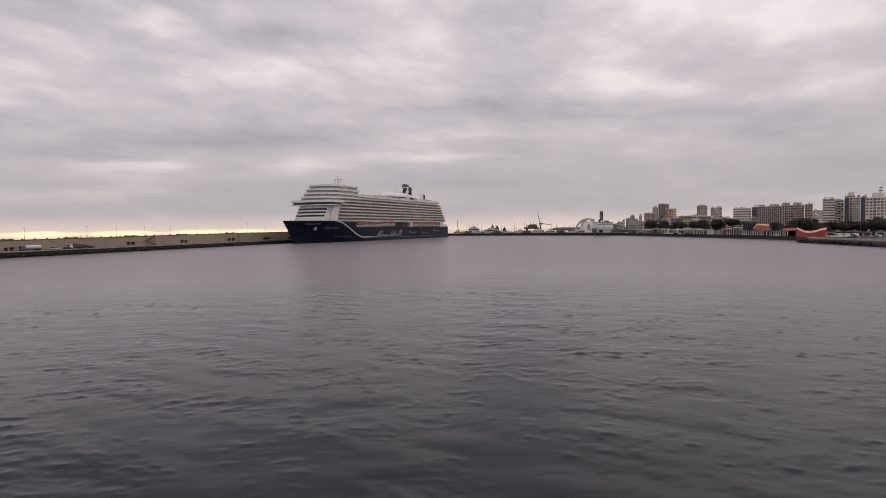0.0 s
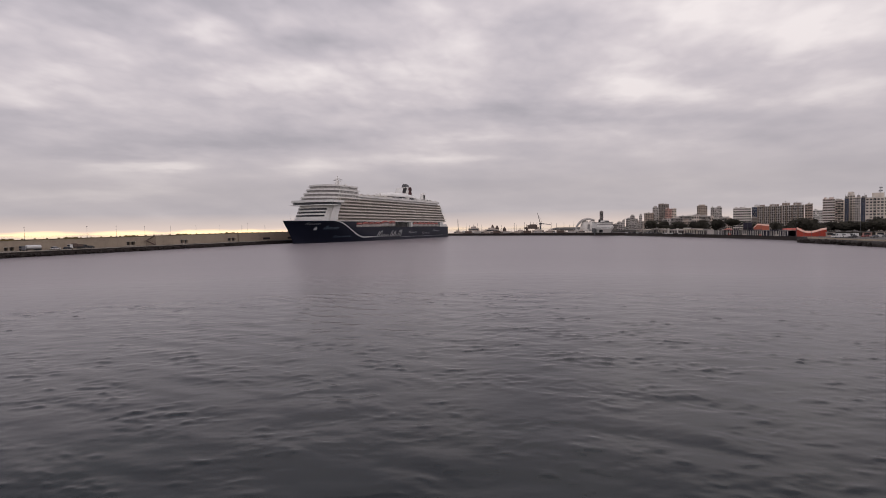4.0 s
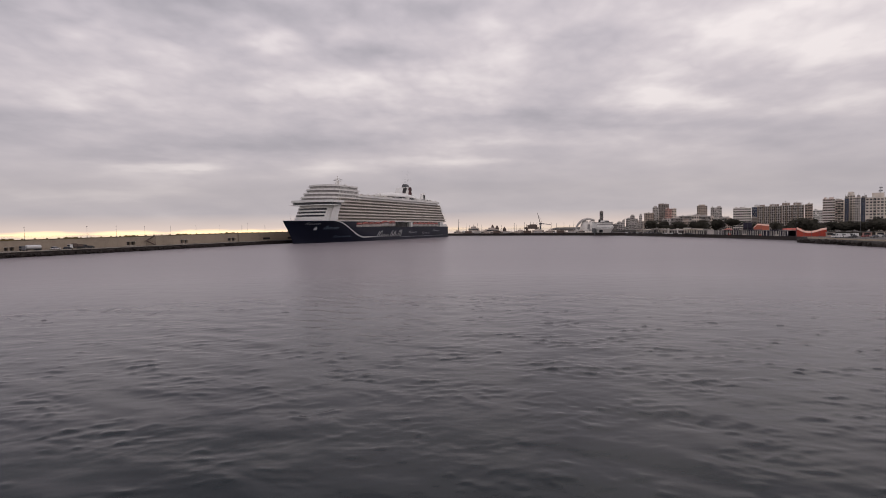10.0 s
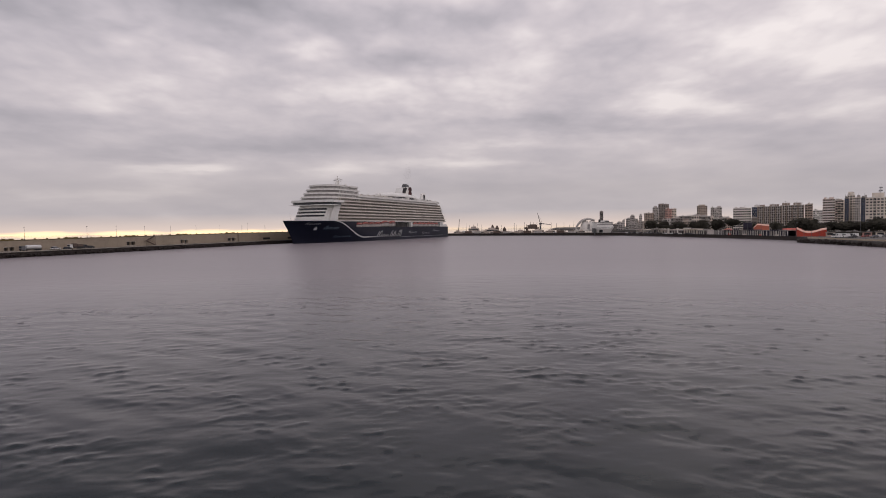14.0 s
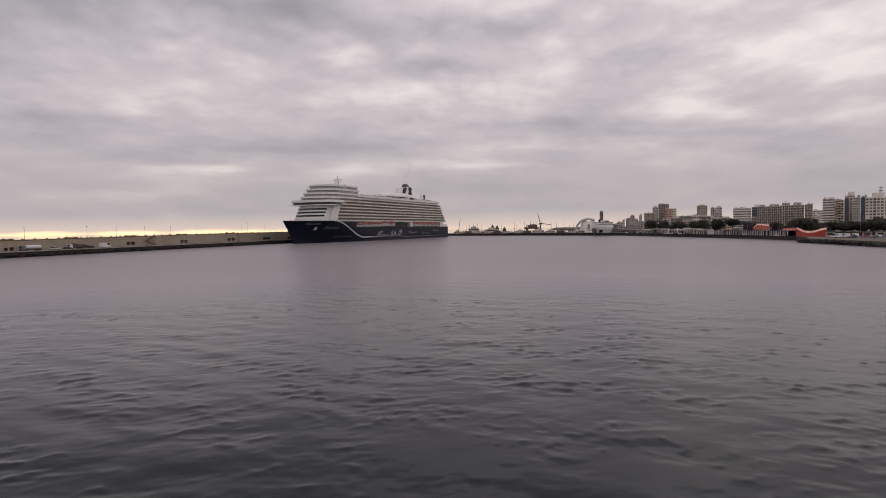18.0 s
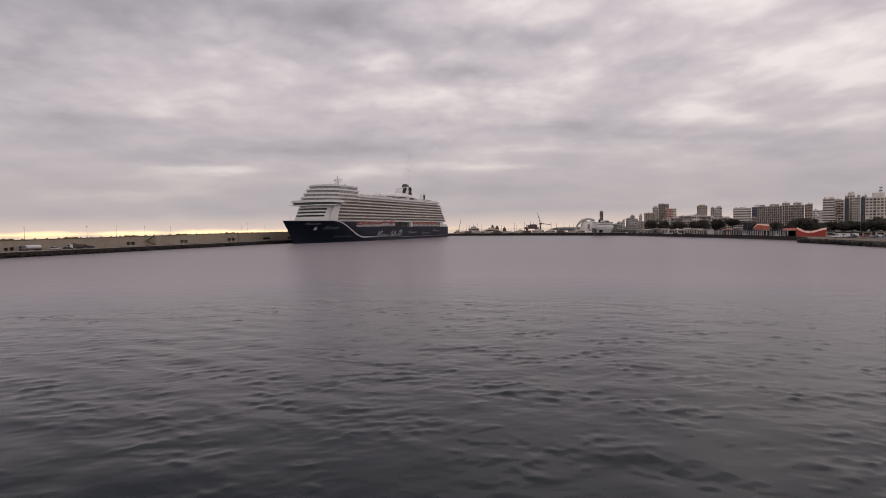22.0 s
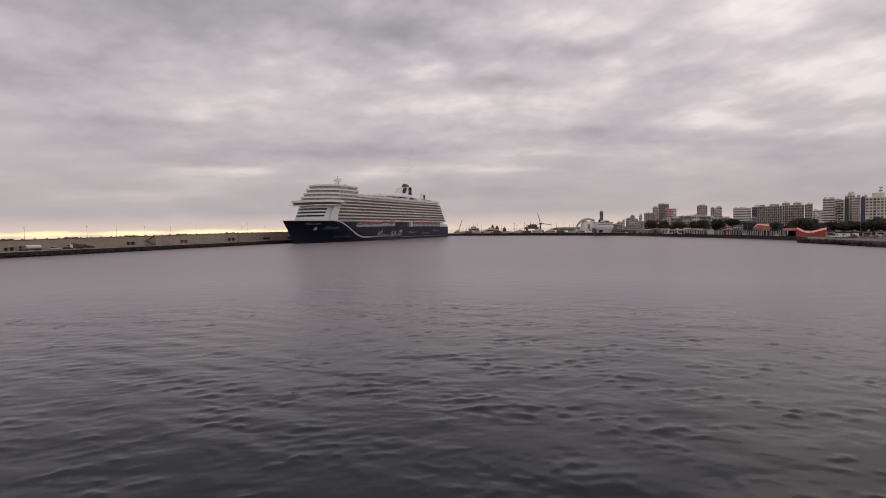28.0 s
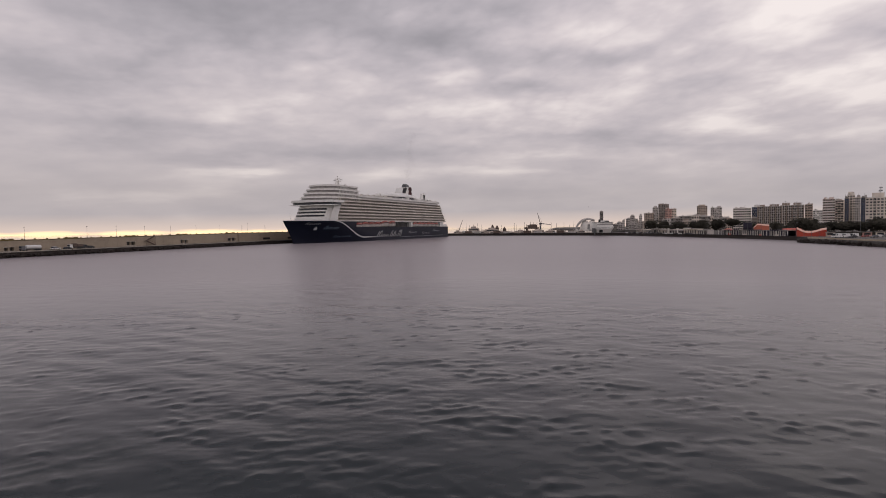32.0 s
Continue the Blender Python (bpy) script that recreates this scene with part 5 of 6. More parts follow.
def promenade():
    pavilion_row()
    membrane_tent(pose(236.8, 381, LAND_Z, 0, 0, -32), 16.5, 11, [5.6, 4.3, 3.3, 3.0, 3.0, 3.4, 4.1, 4.8, 5.1], M_TENT, M_TENT3, "bright red event tent with a sagging orange roof")
    membrane_tent(pose(251.2, 468, LAND_Z, 0, 0, -28), 11.0, 10, [5.6, 8.3, 8.1, 7.7, 7.4], M_TENT2, M_TENT3, "orange peaked tent roof behind the pavilions")
    membrane_tent(pose(245, 508, LAND_Z, 0, 0, -26), 8, 6, [3.6, 4.4, 4.6, 4.2, 3.4], M_TENT, M_TENT2, "low red tent roof among trees")
    membrane_tent(pose(268, 455, LAND_Z, 0, 0, -28), 13, 8, [4.0, 4.3, 4.4, 4.2, 4.0], M_TENT, M_TENT, "low red awning behind the pavilions")
    # dark stage house standing behind the pavilions
    t = thing("stage_house", pose(243.6, 474, LAND_Z, 0, 0, -27), "tall dark purple stage house behind the pavilions", "stage")
    part("side_wall", Geo().box(-3.0, -2.7, 0, 5, 0, 9.6), M_PURPLE, t)
    part("side_wall", Geo().box(2.7, 3.0, 0, 5, 0, 9.6), M_PURPLE, t)
    part("back_wall", Geo().box(-2.7, 2.7, 4.7, 5, 0, 9.6), M_PURPLE, t)
    part("front_panel", Geo().box(-2.7, 2.7, 0, 0.3, 5.6, 9.6), M_PURPLE, t)
    part("roof", Geo().box(-3.3, 3.3, -0.4, 5.3, 9.6, 9.95), M_VEH_D, t)
    part("platform", Geo().box(-2.7, 2.7, 0.3, 4.7, 0, 1.2), M_VEH_D, t)
    for x in (-3.15, 0.0, 3.15):
        part("truss_post", Geo().tube((x, -0.25, 0), (x, -0.25, 9.6), 0.14, 0.14, 6), M_STEEL, t)
    # low arcade along the water farther on
    for k in range(9):
        x, y = 222.5 - 1.55 * k, 506 + 17.3 * k
        t = thing("arcade_building", pose(x, y, LAND_Z, 0, 0, 95), "low pale harbour building with dark bays", "building", "low harbour buildings")
        top = (3.8, 4.6, 3.4, 4.2)[k % 4]
        part("wall", Geo().box(0, 16.6, -9, -3.2, 0, top), (F_GREY, F_BEIGE, F_DARK)[k % 3], t)
        part("roof", Geo().box(-0.2, 16.8, -9.2, 0.2, top, top + 0.35), (F_GREY, F_BEIGE)[k % 2], t)
        col = Geo().box(-0.22, 0.22, -0.4, 0.1, 0, top).mesh("column", (F_GREY, F_BEIGE, F_DARK)[k % 3])
        for i in range(6):
            place("column", col, pose(0.5 + i * 3.1, 0, 0), t)
        bay = Geo().box(-1.0, 1.0, -3.3, -3.1, 0.2, top - 1.0).mesh("bay", M_GLASS)
        for i in range(5):
            place("bay", bay, pose(2.1 + i * 3.1, 0, 0), t)
    rng = random.Random(77)
    for k in range(16):
        y = 520 + 9.4 * k + rng.uniform(-2, 2)
        x = 219.0 - (y - 506) * 0.095
        car(pose(x, y, LAND_Z, 0, 0, 95), rng.choice((M_VEH_W, M_VEH_D, M_VEH_G, M_VEH_D)), "car parked along the quay edge", group="quay cars")
    for k in range(7):
        y = 470 + 27 * k
        lamp_post(pose(222.0 - max(0, y - 500) * 0.095, y, LAND_Z), 8.0, "slim lamp post on the quay", 0.8, "promenade lamps")
    gate = thing("gatehouse", pose(233, 566, LAND_Z, 0, 0, -22), "white gatehouse with a dark arched opening", "gatehouse")
    part("wall", Geo().box(-3.4, -1.6, 0, 5, 0, 5.2).box(1.6, 3.4, 0, 5, 0, 5.2).box(-1.6, 1.6, 0, 5, 3.8, 5.2), F_WHITE, gate)
    part("passage", Geo().box(-1.6, 1.6, 3.0, 3.4, 0, 3.8), M_DARK, gate)
    part("roof", Geo().box(-3.7, 3.7, -0.3, 5.3, 5.2, 5.6), F_WHITE, gate)
    for x, y, h in ((211.2, 566, 5.0), (212.8, 548, 5.0)):
        t = thing("mooring_pillar", pose(x + 4, y, LAND_Z), "white pillar at the quay edge", "pillar", "quay pillars")
        part("shaft", Geo().box(-0.6, 0.6, -0.6, 0.6, 0, h, 0.1), F_WHITE, t)
        part("cap", Geo().box(-0.8, 0.8, -0.8, 0.8, h, h + 0.3), F_WHITE, t)
    # edge of the city quay
    rng = random.Random(8)
    shapes = [rock_mesh("stone", rng, 1.0) for _ in range(4)]
    bank = thing("pavement_rock_bank", pose(0, 0, 0), "dark rock bank at the foot of the promenade", "rock bank", kind="structure")
    line = [(186, 170), (193.4, 258.8), (203, 330), (206.5, 342), (215, 347)]
    for k in range(290):
        u = (k + rng.random()) / 290 * (len(line) - 1)
        i = min(len(line) - 2, int(u))
        f = u - i
        x = line[i][0] + (line[i + 1][0] - line[i][0]) * f
        y = line[i][1] + (line[i + 1][1] - line[i][1]) * f
        place("stone", rng.choice(shapes), pose(x + rng.uniform(-1.4, 0.8), y + rng.uniform(-0.6, 0.6), rng.uniform(-0.2, 1.7), rng.uniform(0, 360), rng.uniform(0, 360), 0) @ Matrix.Scale(rng.uniform(0.8, 1.6), 4), bank)
    van(pose(224.5, 338, LAND_Z, 0, 0, 200), M_VEH_W, "white van parked by the promenade", 6.5, 2.5)
    van(pose(231, 341, LAND_Z, 0, 0, 195), M_VEH_W, "white van parked by the promenade", 6.0, 2.3)
    van(pose(239, 345, LAND_Z, 0, 0, 195), M_VEH_W, "white van parked beside cars", 5.4, 2.3)
    for x, y, p, lab in ((234.5, 339, M_VEH_D, "dark car parked by the promenade"), (245, 344, M_VEH_R, "red car parked by the promenade"), (250, 340, M_VEH_W, "white car parked by the promenade"), (228, 330, M_VEH_D, "dark car parked by the promenade"), (256, 345, M_VEH_G, "grey car parked by the promenade"), (240, 330, M_VEH_G, "grey car parked by the promenade")):
        car(pose(x, y, LAND_Z, 0, 0, 195), p, lab, group="promenade cars")
    lamp_post(pose(232.3, 330, LAND_Z), 21.5, "tall thin lamp post on the promenade", 1.0, "promenade lamps")
    lamp_post(pose(214, 300, LAND_Z), 9.0, "slim lamp post on the promenade", 0.8, "promenade lamps")
    lamp_post(pose(238, 400, LAND_Z), 9.0, "slim lamp post on the promenade", 0.8, "promenade lamps")
    lamp_post(pose(230, 460, LAND_Z), 9.0, "slim lamp post on the promenade", 0.8, "promenade lamps")
    t = thing("floodlight_mast", pose(458, 621, LAND_Z), "tall floodlight mast behind the apartment block", "floodlight mast")
    part("pole", Geo().tube((0, 0, 0), (0, 0, 45), 0.4, 0.22, 8), M_STEEL, t)
    part("platform", Geo().box(-1.9, 1.9, -0.4, 0.4, 40.6, 41.0).box(-1.5, 1.5, -0.3, 0.3, 43.8, 44.1), M_STEEL, t)
    lamp = Geo().box(-0.4, 0.4, -0.3, 0.1, 0, 1.0, 0.05).mesh("floodlight", M_STEEL)
    for i in range(3):
        for zz in (41.1, 44.2):
            place("floodlight", lamp, pose(-1.2 + 1.2 * i, -0.3, zz, -20), t)
    part("top_aerial", Geo().tube((0.3, 0, 45), (0.3, 0, 48.5), 0.1, 0.06, 5), M_STEEL, t)
    # hedges and kiosks behind the parked cars
    rng = random.Random(61)
    for k, (x, y, w, h) in enumerate(((252, 388, 15, 2.4), (266, 384, 13, 2.0), (279, 380, 14, 2.6), (262, 410, 16, 3.0), (280, 405, 17, 2.6), (296, 398, 16, 3.0), (292, 376, 13, 2.2))):
        t = thing("hedge", pose(x, y, LAND_Z, 0, 0, -34), "dense dark clipped hedge behind the car park", "hedge", "promenade hedges")
        lobes = [((-w / 2 + w * (i + 0.5) / 7, 0, h * 0.5), (w / 9, 1.0, h * 0.52 * rng.uniform(0.8, 1.15))) for i in range(7)]
        part("leaves", leaf_crown(rng, lobes, 0.38, 900), M_LEAF, t, "dense dark leaves")
        part("stems", Geo().box(-w / 2 + 0.4, w / 2 - 0.4, -0.35, 0.35, 0, h * 0.7, 0.1), M_BARK, t)
    for x, y, mat, lab in ((243, 372, F_BROWN, "small brown kiosk beside the red tent"), (259, 362, F_RUST, "small rust-red kiosk on the promenade"), (270, 366, F_BEIGE, "small beige kiosk on the promenade")):
        t = thing("kiosk", pose(x, y, LAND_Z, 0, 0, -34), lab, "kiosk", "promenade kiosks")
        part("wall", Geo().box(-2.4, 2.4, -1.3, 1.3, 0, 2.5), mat, t)
        part("roof", Geo().box(-2.8, 2.8, -1.8, 1.6, 2.5, 2.75), F_DARK, t)
        part("hatch", Geo().box(-1.6, 1.6, -1.34, -1.28, 1.0, 2.1), M_GLASS, t)
    wall = thing("wall_promenade", pose(0, 0, 0), "low tan parapet wall along the promenade edge", "parapet wall", kind="structure")
    line = [(188.0, 190), (196.0, 258.8), (205.4, 329), (208.4, 339), (216.5, 345)]
    for (xa, ya), (xb, yb) in zip(line, line[1:]):
        n = max(1, round(math.hypot(xb - xa, yb - ya) / 6))
        for k in range(n):
            p = Vector((xa + (xb - xa) * k / n, ya + (yb - ya) * k / n))
            q = Vector((xa + (xb - xa) * (k + 1) / n, ya + (yb - ya) * (k + 1) / n))
            d = (q - p).normalized()
            m = Vector((d.y, -d.x)) * 0.4
            part("block", Geo().prism([tuple(p + d * 0.03), tuple(p + d * 0.03 + m), tuple(q - d * 0.03 + m), tuple(q - d * 0.03)][::-1], LAND_Z, LAND_Z + 0.7), M_CONC, wall)


promenade()


def quay_face(points):
    wall = thing("wall_city_quay", pose(0, 0, 0), "dark stained stone face of the city quay", "quay wall", kind="structure")
    for (xa, ya), (xb, yb) in zip(points, points[1:]):
        n = max(1, round(math.hypot(xb - xa, yb - ya) / 9))
        for k in range(n):
            p = Vector((xa + (xb - xa) * k / n, ya + (yb - ya) * k / n))
            q = Vector((xa + (xb - xa) * (k + 1) / n, ya + (yb - ya) * (k + 1) / n))
            d = (q - p).normalized()
            m = Vector((d.y, -d.x))
            if m.x > 0:
                m = -m
            a, b, c, e = p + d * 0.02, q - d * 0.02, q - d * 0.02 + m * 0.5, p + d * 0.02 + m * 0.5
            part("block", Geo().prism([tuple(a), tuple(b), tuple(c), tuple(e)], -2.5, LAND_Z + (0.35 if ya > 440 else 0.2)), M_CONC_D, wall)


quay_face([(215, 346), (226, 378), (226.5, 443), (216, 543), (201, 660), (192, 690)])


# ---- far harbour ----
M_TAN = surface("dull_tan_paint", (0.6, 0.51, 0.44), 0.6, vary=0.3, grain=0.6)
def motor_yacht(x, y, L, h, face, mat, label="white motor yacht lying behind the mole", name="motor_yacht"):
    t = thing(name, pose(x, y, 0, 0, 0, face), label, "boat", "far boats")
    g = Geo()
    rows = []
    for z, k in ((-0.5, 0.8), (h * 0.3, 1.0)):
        rows.append([(-L / 2, -L * 0.11 * k, z), (L * 0.2, -L * 0.11 * k, z), (L / 2 * (0.93 + 0.07 * k), 0, z + (h * 0.06 if k == 1 else 0)), (L * 0.2, L * 0.11 * k, z), (-L / 2, L * 0.11 * k, z)])
    g.grid(rows, True)
    g.f.append((5, 6, 7, 8, 9))
    part("hull", g, mat, t)
    part("deckhouse", Geo().box(-L * 0.35, L * 0.18, -L * 0.085, L * 0.085, h * 0.3, h * 0.58, 0.3), M_TAN, t)
    part("window_band", Geo().box(-L * 0.32, L * 0.15, -L * 0.088, L * 0.088, h * 0.4, h * 0.5), M_GLASS, t)
    part("flybridge", Geo().box(-L * 0.2, L * 0.05, -L * 0.07, L * 0.07, h * 0.58, h * 0.76, 0.3), M_TAN, t)
    part("mast", Geo().tube((-L * 0.05, 0, h * 0.7), (-L * 0.1, 0, h * 1.1), 0.25, 0.1, 6), M_TAN, t)


def sail_yacht(x, y, L, h, face):
    t = thing("sailing_yacht", pose(x, y, 0, 0, 0, face), "moored sailing yacht with bare masts", "boat", "moored sailing yachts")
    g = Geo()
    rows = [[(-L / 2, -L * 0.12, z), (L * 0.15, -L * 0.13, z), (L / 2, 0, z), (L * 0.15, L * 0.13, z), (-L / 2, L * 0.12, z)] for z in (-0.3, 1.5)]
    g.grid(rows, True)
    g.f.append((5, 6, 7, 8, 9))
    part("hull", g, M_WHITE, t)
    part("cabin", Geo().box(-L * 0.25, L * 0.12, -L * 0.07, L * 0.07, 1.5, 2.2, 0.15), M_WHITE, t)
    part("mast", Geo().tube((L * 0.05, 0, 1.5), (L * 0.05, 0, h), 0.22, 0.14, 6), M_STEEL, t)
    part("boom", Geo().tube((L * 0.05, 0, 2.8), (-L * 0.4, 0, 2.9), 0.18, 0.14, 6), M_STEEL, t)
    return t


def far_harbour():
    rng = random.Random(12)
    proto = sail_yacht(40, 900, 13, 15, 20)
    for k in range(24):
        x = 30 + 190 * (k + rng.random() * 0.9) / 24
        y = 935 - 0.75 * (x - 20) + rng.uniform(8, 60)
        copy_thing(proto, pose(x, y, 0, 0, 0, rng.uniform(0, 360)) @ Matrix.Scale(rng.uniform(0.75, 1.25), 4))
    motor_yacht(49, 985, 34, 17, 165, M_WHITE)
    motor_yacht(82, 960, 40, 14, 15, M_TAN, "pale tan motor yacht behind the mole")
    motor_yacht(66, 955, 24, 9, 185, M_RUST, "brown workboat behind the mole", "workboat")
    motor_yacht(120, 900, 30, 9, 10, M_RUST, "brown workboat behind the mole", "workboat")
    motor_yacht(140, 890, 34, 10, 190, M_TAN, "pale tan motor yacht behind the mole")
    motor_yacht(160, 870, 26, 9, 5, M_VEH_G, "grey workboat lying behind the mole", "workboat")
    motor_yacht(30, 905, 26, 7, 5, M_RUST, "rusty workboat alongside the mole", "workboat")
    # sheds and stacked goods on the mole
    for k in range(12):
        u = (k + 0.3) / 12
        x, y = 20 + 150 * u, 852 - 118 * u
        t = thing("harbour_shed", pose(x, y, 3.0, 0, 0, -40), ("low tan shed on the mole", "low brown shed on the mole", "low grey shed on the mole")[k % 3], "shed", "mole sheds")
        hh = 1.6 + (k * 5 % 3) * 0.7
        part("wall", Geo().box(-4.5, 4.5, -2, 2, 0, hh), (M_TAN, M_RUST, F_GREY)[k % 3], t)
        part("roof", Geo().box(-4.7, 4.7, -2.2, 2.2, hh, hh + 0.25), F_BROWN, t)
    for x, hh in ((84, 15.5), (91.5, 14.0), (104, 11.0)):
        t = thing("silo", pose(x, 1000, 0), "dark squat silo beyond the mole", "silo", "far silos")
        part("shell", Geo().tube((0, 0, -1), (0, 0, hh * 0.72), 3.4, 3.0, 10), M_RUST, t)
        part("cap", Geo().tube((0, 0, hh * 0.72), (0, 0, hh), 3.0, 0.7, 10), M_RUST, t)
    for k in range(16):
        x = 24 + 178 * (k + rng.random() * 0.7) / 16
        y = 880 - 0.82 * (x - 20) + rng.uniform(0, 25)
        motor_yacht(x, y, rng.uniform(12, 22), rng.uniform(6, 9.5), rng.choice((0, 180)) + rng.uniform(-30, 30), rng.choice((M_TAN, M_WHITE, M_RUST, M_TAN)), "small boat lying behind the mole")
    # drilling platform
    t = thing("drilling_platform", pose(178, 1190, 0), "dark offshore platform laid up beyond the mole", "platform")
    for x in (-9, 9):
        for y in (-7, 7):
            part("leg", Geo().tube((x, y, -2), (x, y, 7.5), 1.6, 1.6, 10), M_RUST, t)
    part("deck", Geo().box(-13.5, 13.5, -10, 10, 7.0, 10.2), M_RUST, t)
    part("deck_house", Geo().box(-7, 10, -8, 8, 10.2, 14.2).box(-3, 8, -6, 6, 14.2, 16.0), M_RUST, t)
    for x, h in ((-10, 17.0), (-2, 21.0), (4, 19.5), (11, 20.0)):
        part("derrick", Geo().tube((x, 0, 10), (x, 0, h), 0.7, 0.3, 5), M_RUST, t)
    # quay crane
    t = thing("quay_crane", pose(181, 1100, 0), "tall slewing quay crane with a luffed jib", "crane")
    part("tower", Geo().box(-1.6, 1.6, -1.6, 1.6, 0, 15, 0.6), M_STEEL, t)
    part("cab", Geo().box(-2.2, 2.2, -2, 2, 15, 18), M_STEEL, t)
    part("jib", Geo().tube((0, 0, 17), (-5.2, 0, 36), 0.7, 0.35, 6), M_STEEL, t)
    part("counter_arm", Geo().tube((0, 0, 17), (20, 0, 14.6), 0.8, 0.5, 6), M_STEEL, t)
    part("tie", Geo().tube((-5.2, 0, 36), (3, 0, 18), 0.16, 0.16, 5), M_STEEL, t)
    # concert hall with a sweeping crest
    t = thing("concert_hall", pose(243, 1000, 2.4, 0, 0, -13), "white concert hall with a sweeping curved crest", "concert hall")
    rows = []
    for i in range(25):
        a = math.pi * (0.03 + 0.62 * i / 24)
        x = 7 - 24 * math.cos(a)
        r = 3.6 * math.sin(math.pi * min(1, (i + 3) / 30)) + 0.6
        ca, sa = -math.cos(a), math.sin(a)
        cx, cz = 3 + 22 * ca, -2 + 22.5 * sa
        rows.append([(cx - ca * r * 0.5, -2.0, cz - sa * r * 0.5), (cx + ca * r * 0.5, -0.4, cz + sa * r * 0.5), (cx + ca * r * 0.5, 0.4, cz + sa * r * 0.5), (cx - ca * r * 0.5, 2.0, cz - sa * r * 0.5)])
    part("crest", Geo().grid(rows, True), F_GREY, t, "sweeping pale crest", True)
    part("shell", Geo().dome((-2.5, 4, 0), 9.5, 10, 18, 20, 8), F_WHITE, t, "curved white shell", True)
    part("shell", Geo().dome((8.5, 2, 0), 8.5, 9, 19, 20, 8), F_WHITE, t, "curved white shell", True)
    part("glazing", Geo().box(0.5, 5.5, -5.6, 2, 3, 11.5, 0.8), M_GLASS_T, t, "grey glazed front between the shells")
    part("podium", Geo().box(-18, 26, -6, 22, -0.4, 3), F_WHITE, t)
    ferry()
    # slewing crane on the mole
    t = thing("mobile_crane", pose(24, 905, 2.4), "thin mobile crane on the mole", "crane")
    part("carrier", Geo().box(-4, 4, -1.5, 1.5, 0.4, 2.4), M_RUST, t)
    wheels(t, (-3, -1, 2.5), 1.3, 0.6)
    return part("boom", Geo().tube((0, 0, 0), (0, 0, 19), 0.5, 0.3, 6).tube((0, 0, 0), (0, 0, -0.6), 0.9, 0.9, 8), M_STEEL, t, "lattice boom")


def ferry():
    t = thing("ferry", pose(186.6, 690, 0, 0, 0, 8) @ Matrix.Diagonal((0.62, 1, 1.42, 1)), "white high-speed ferry moored at the quay", "ferry")
    def shell(levels):
        g = Geo()
        rows = [[(-18 * a, -7.5 * k, z), (10 * a, -7.5 * k, z), (19 * b, -2.5 * k, z), (19 * b, 2.5 * k, z), (10 * a, 7.5 * k, z), (-18 * a, 7.5 * k, z)] for z, k, a, b in levels]
        g.grid(rows, True)
        m = 6 * (len(levels) - 1)
        g.f.append(tuple(range(m, m + 6)))
        return g

    # shade under the flare is put into the lower hull's greyer colour
    part("lower_hull", shell([(-1, 0.6, 0.72, 0.6), (1.0, 0.7, 0.8, 0.66), (5.2, 0.98, 0.94, 0.84)]), F_PALE, t, "flared lower hull, greyed for the shade below the deck")
    part("hull", shell([(5.2, 1.0, 0.98, 0.9), (7.4, 1.0, 1.0, 1.08)]), M_WHITE, t, "white upper hull")
    part("roof", Geo().prism(rounded_plan(-18, 18.4, 7.2, 5.0), 10.4, 10.7), M_STEEL, t, "thin dark roof edge")
    part("car_deck_opening", Geo().box(-12, -6, -7.45, -6.0, 2.4, 4.6), M_DARK, t)
    part("passenger_deck", Geo().prism(rounded_plan(-17, 17, 6.8, 4.0), 7.0, 10.4, 0.3), M_WHITE, t)
    part("window_band", Geo().prism(rounded_plan(-16, 17.05, 6.85, 4.0), 8.5, 9.2), M_GLASS_T, t)
    part("bridge", Geo().prism(rounded_plan(-2, 10, 5.0, 3.0), 10.7, 12.2, 0.6), M_WHITE, t)
    part("bridge_windows", Geo().prism(rounded_plan(-1, 10.1, 5.0, 3.0), 11.1, 11.8), M_GLASS, t)
    part("mast", Geo().tube((0, 0, 12.1), (-1, 0, 16), 0.3, 0.12, 6).box(-1.4, 0.4, -1.6, 1.6, 14, 14.2), M_STEEL, t)
    part("funnel", Geo().box(-12, -9, -5, -3.4, 10.8, 13.0, 0.3), M_DARK, t)
    part("stern_ramp", Geo().box(-19.5, -18, -4, 4, 0.8, 6.0), M_STEEL, t)
    part("hull_stripe", Geo().box(-17, 9, -7.6, -7.3, 5.8, 6.3), M_STEEL, t)


boom = far_harbour()


def smoke_puff(seed):
    """A loose cloud of soot flecks, each far too small to see by itself."""
    rng = random.Random(seed)
    g = Geo()
    for _ in range(2200):
        p = Vector((rng.gauss(0, 3.4), rng.gauss(0, 2.6), rng.gauss(0, 4.6)))
        u = Vector((rng.gauss(0, 1), rng.gauss(0, 1), rng.gauss(0, 1))).normalized() * 0.036
        w = u.orthogonal().normalized() * 0.036
        g.add([p - u, p + w, p + u, p - w], [(0, 1, 2, 3)])
    ob = new("smoke_puff", g.mesh("smoke_puff", M_SOOT))
    return tagged(ob, "thin grey smoke drifting from the ship's funnel", "smoke", "funnel smoke", "stuff")


M_SOOT = surface("soot", (0.14, 0.125, 0.12), 0.95, vary=0.2, spec=0.0)
puffs = [smoke_puff(40 + k) for k in range(6)]
ferry_puffs = [tagged(smoke_puff(60 + k), "thin dark smoke from the ferry's funnel", "smoke", "ferry smoke", "stuff") for k in range(2)]


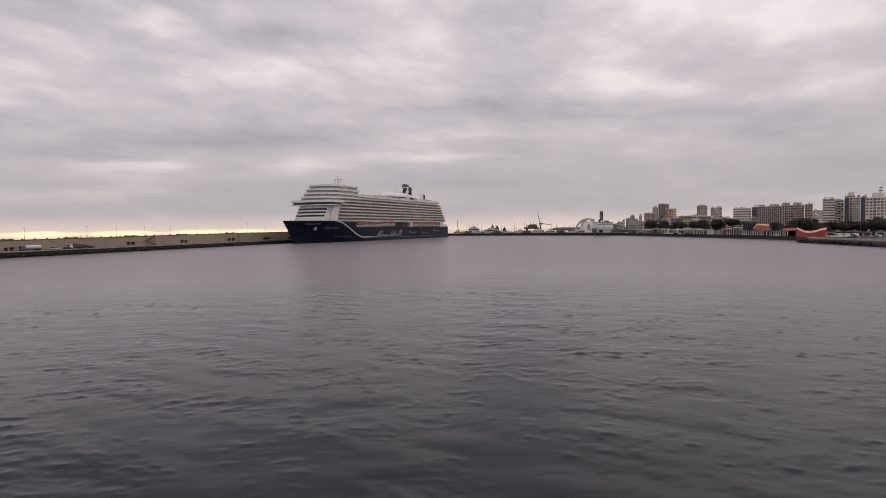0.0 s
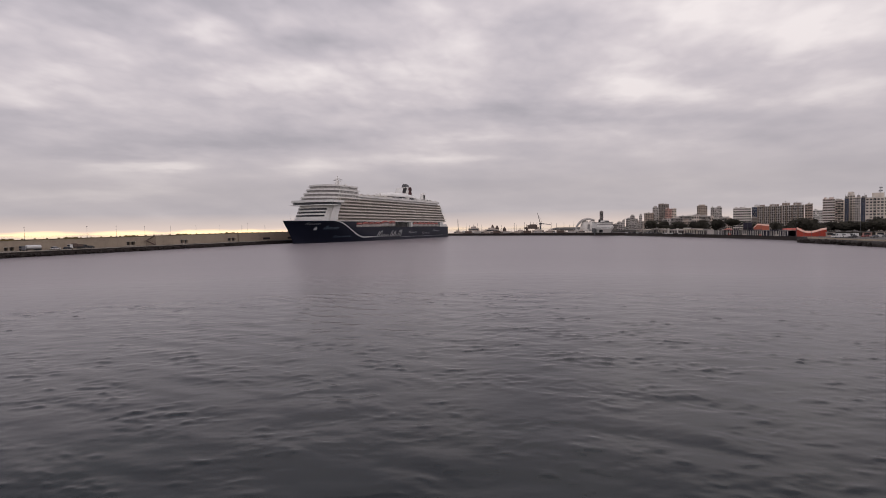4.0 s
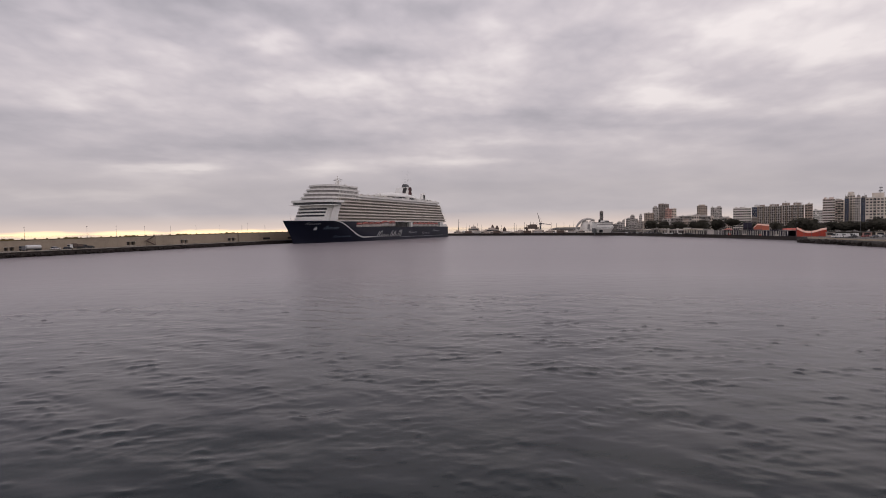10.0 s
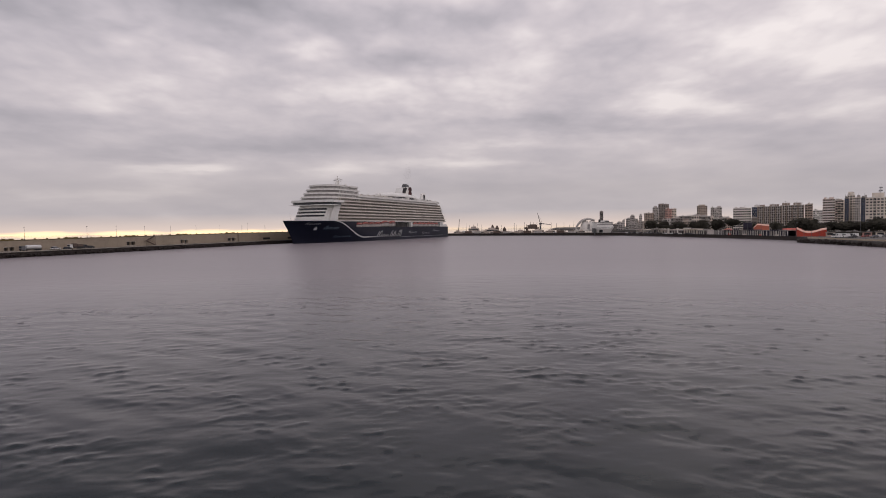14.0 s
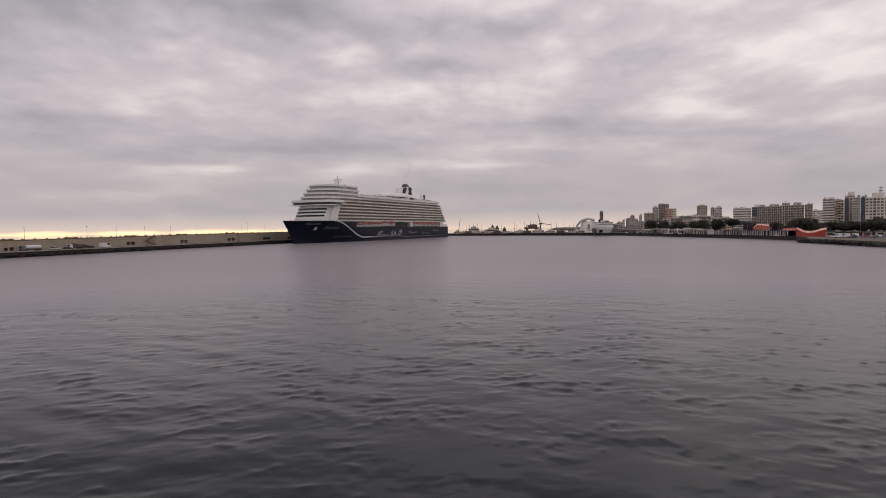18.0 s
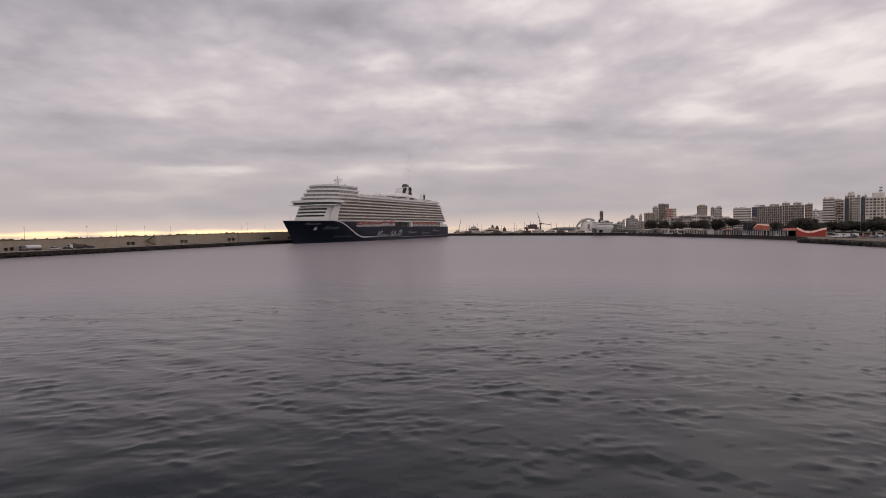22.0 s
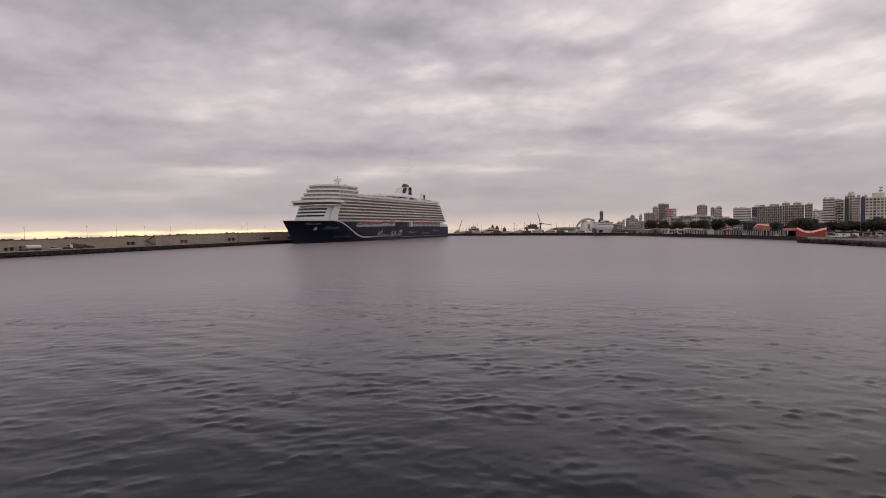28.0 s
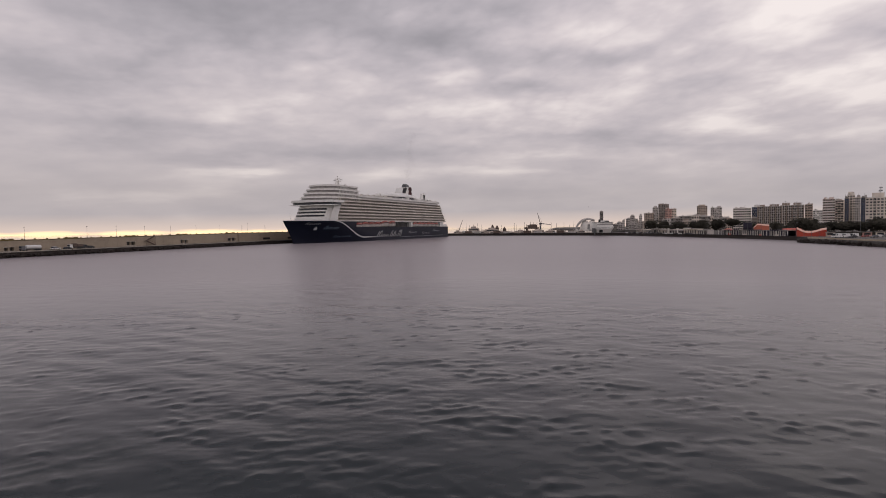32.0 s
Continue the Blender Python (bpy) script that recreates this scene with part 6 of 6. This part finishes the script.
# ---- what moves: clouds, water, the van on the pier, the crane's boom ----
def motions():
    # the layer drifts away over the harbour and turns a little as it goes
    turn = Vector((-10.14 / (SHELL + DECK), 17.08 / (SHELL + DECK), 0.003744))
    rows = []
    for k in range(65):
        t = k * 0.5
        rows.append((t, pose(0, 0, -SHELL) @ Matrix.Rotation(turn.length * (t - 16), 4, turn.normalized())))
    walk(clouds, rows)
    walk(water, [(k * 0.5, pose(-0.35 * k * 0.5, -0.55 * k * 0.5, 0)) for k in range(65)])
    arm = pose(-146.5, 473, 0, 0, 0, 68.1)
    start, inside = PIER @ pose(-140, 9, DECK_Z), arm @ pose(150, 8, DECK_Z)
    rows = [(0.0, start), (16.3, start)]
    for t, s in ((16.8, -85), (17.6, 22), (17.8, 46), (18.0, 68), (18.2, 91), (18.5, 129.5), (18.8, 168), (19.0, 195), (19.15, 214)):
        rows.append((t, PIER @ pose(s, 9, DECK_Z)))
    rows += [(19.35, arm @ pose(20, 9, DECK_Z)), (19.8, arm @ pose(78, 8, DECK_Z)), (20.6, inside), (32.0, inside)]
    walk(moving_van, rows)
    for k, puff in enumerate(puffs):
        base = SHIP @ pose(94, 0, 47)
        leave = 2.0 + 3.8 * k
        rows = [(0.0, base)] if leave > 0.5 else []
        rows.append((leave, base))
        t = leave
        while t < 32.0:
            t = min(32.0, t + 1.5)
            d = t - leave
            rows.append((t, SHIP @ pose(94 - 0.5 * d, 0.2 * d, 47 + 2.3 * d, 0, 0, 4 * d)))
        walk(puff, rows)
    for k, puff in enumerate(ferry_puffs):
        puff.scale = (0.3, 0.3, 0.3)
        leave = 27.0 + 1.8 * k
        rows = [(0.0, pose(180.0, 690, 9.0)), (leave, pose(180.0, 690, 9.0))]
        for d in (0.8, 1.6, 2.4, 3.2, 5.0):
            if leave + d < 32.0:
                rows.append((leave + d, pose(180.0 - 2.2 * d, 690, 17.5 + 3.2 * d, 0, 0, 6 * d)))
        d = 32.0 - leave
        rows.append((32.0, pose(180.0 - 2.2 * d, 690, 17.5 + 3.2 * d, 0, 0, 6 * d)))
        walk(puff, rows)
    walk(boom, [(k * 2.0, pose(0, 0, 2.6, 0, -6 + 26 * k / 16, 0)) for k in range(17)])


motions()
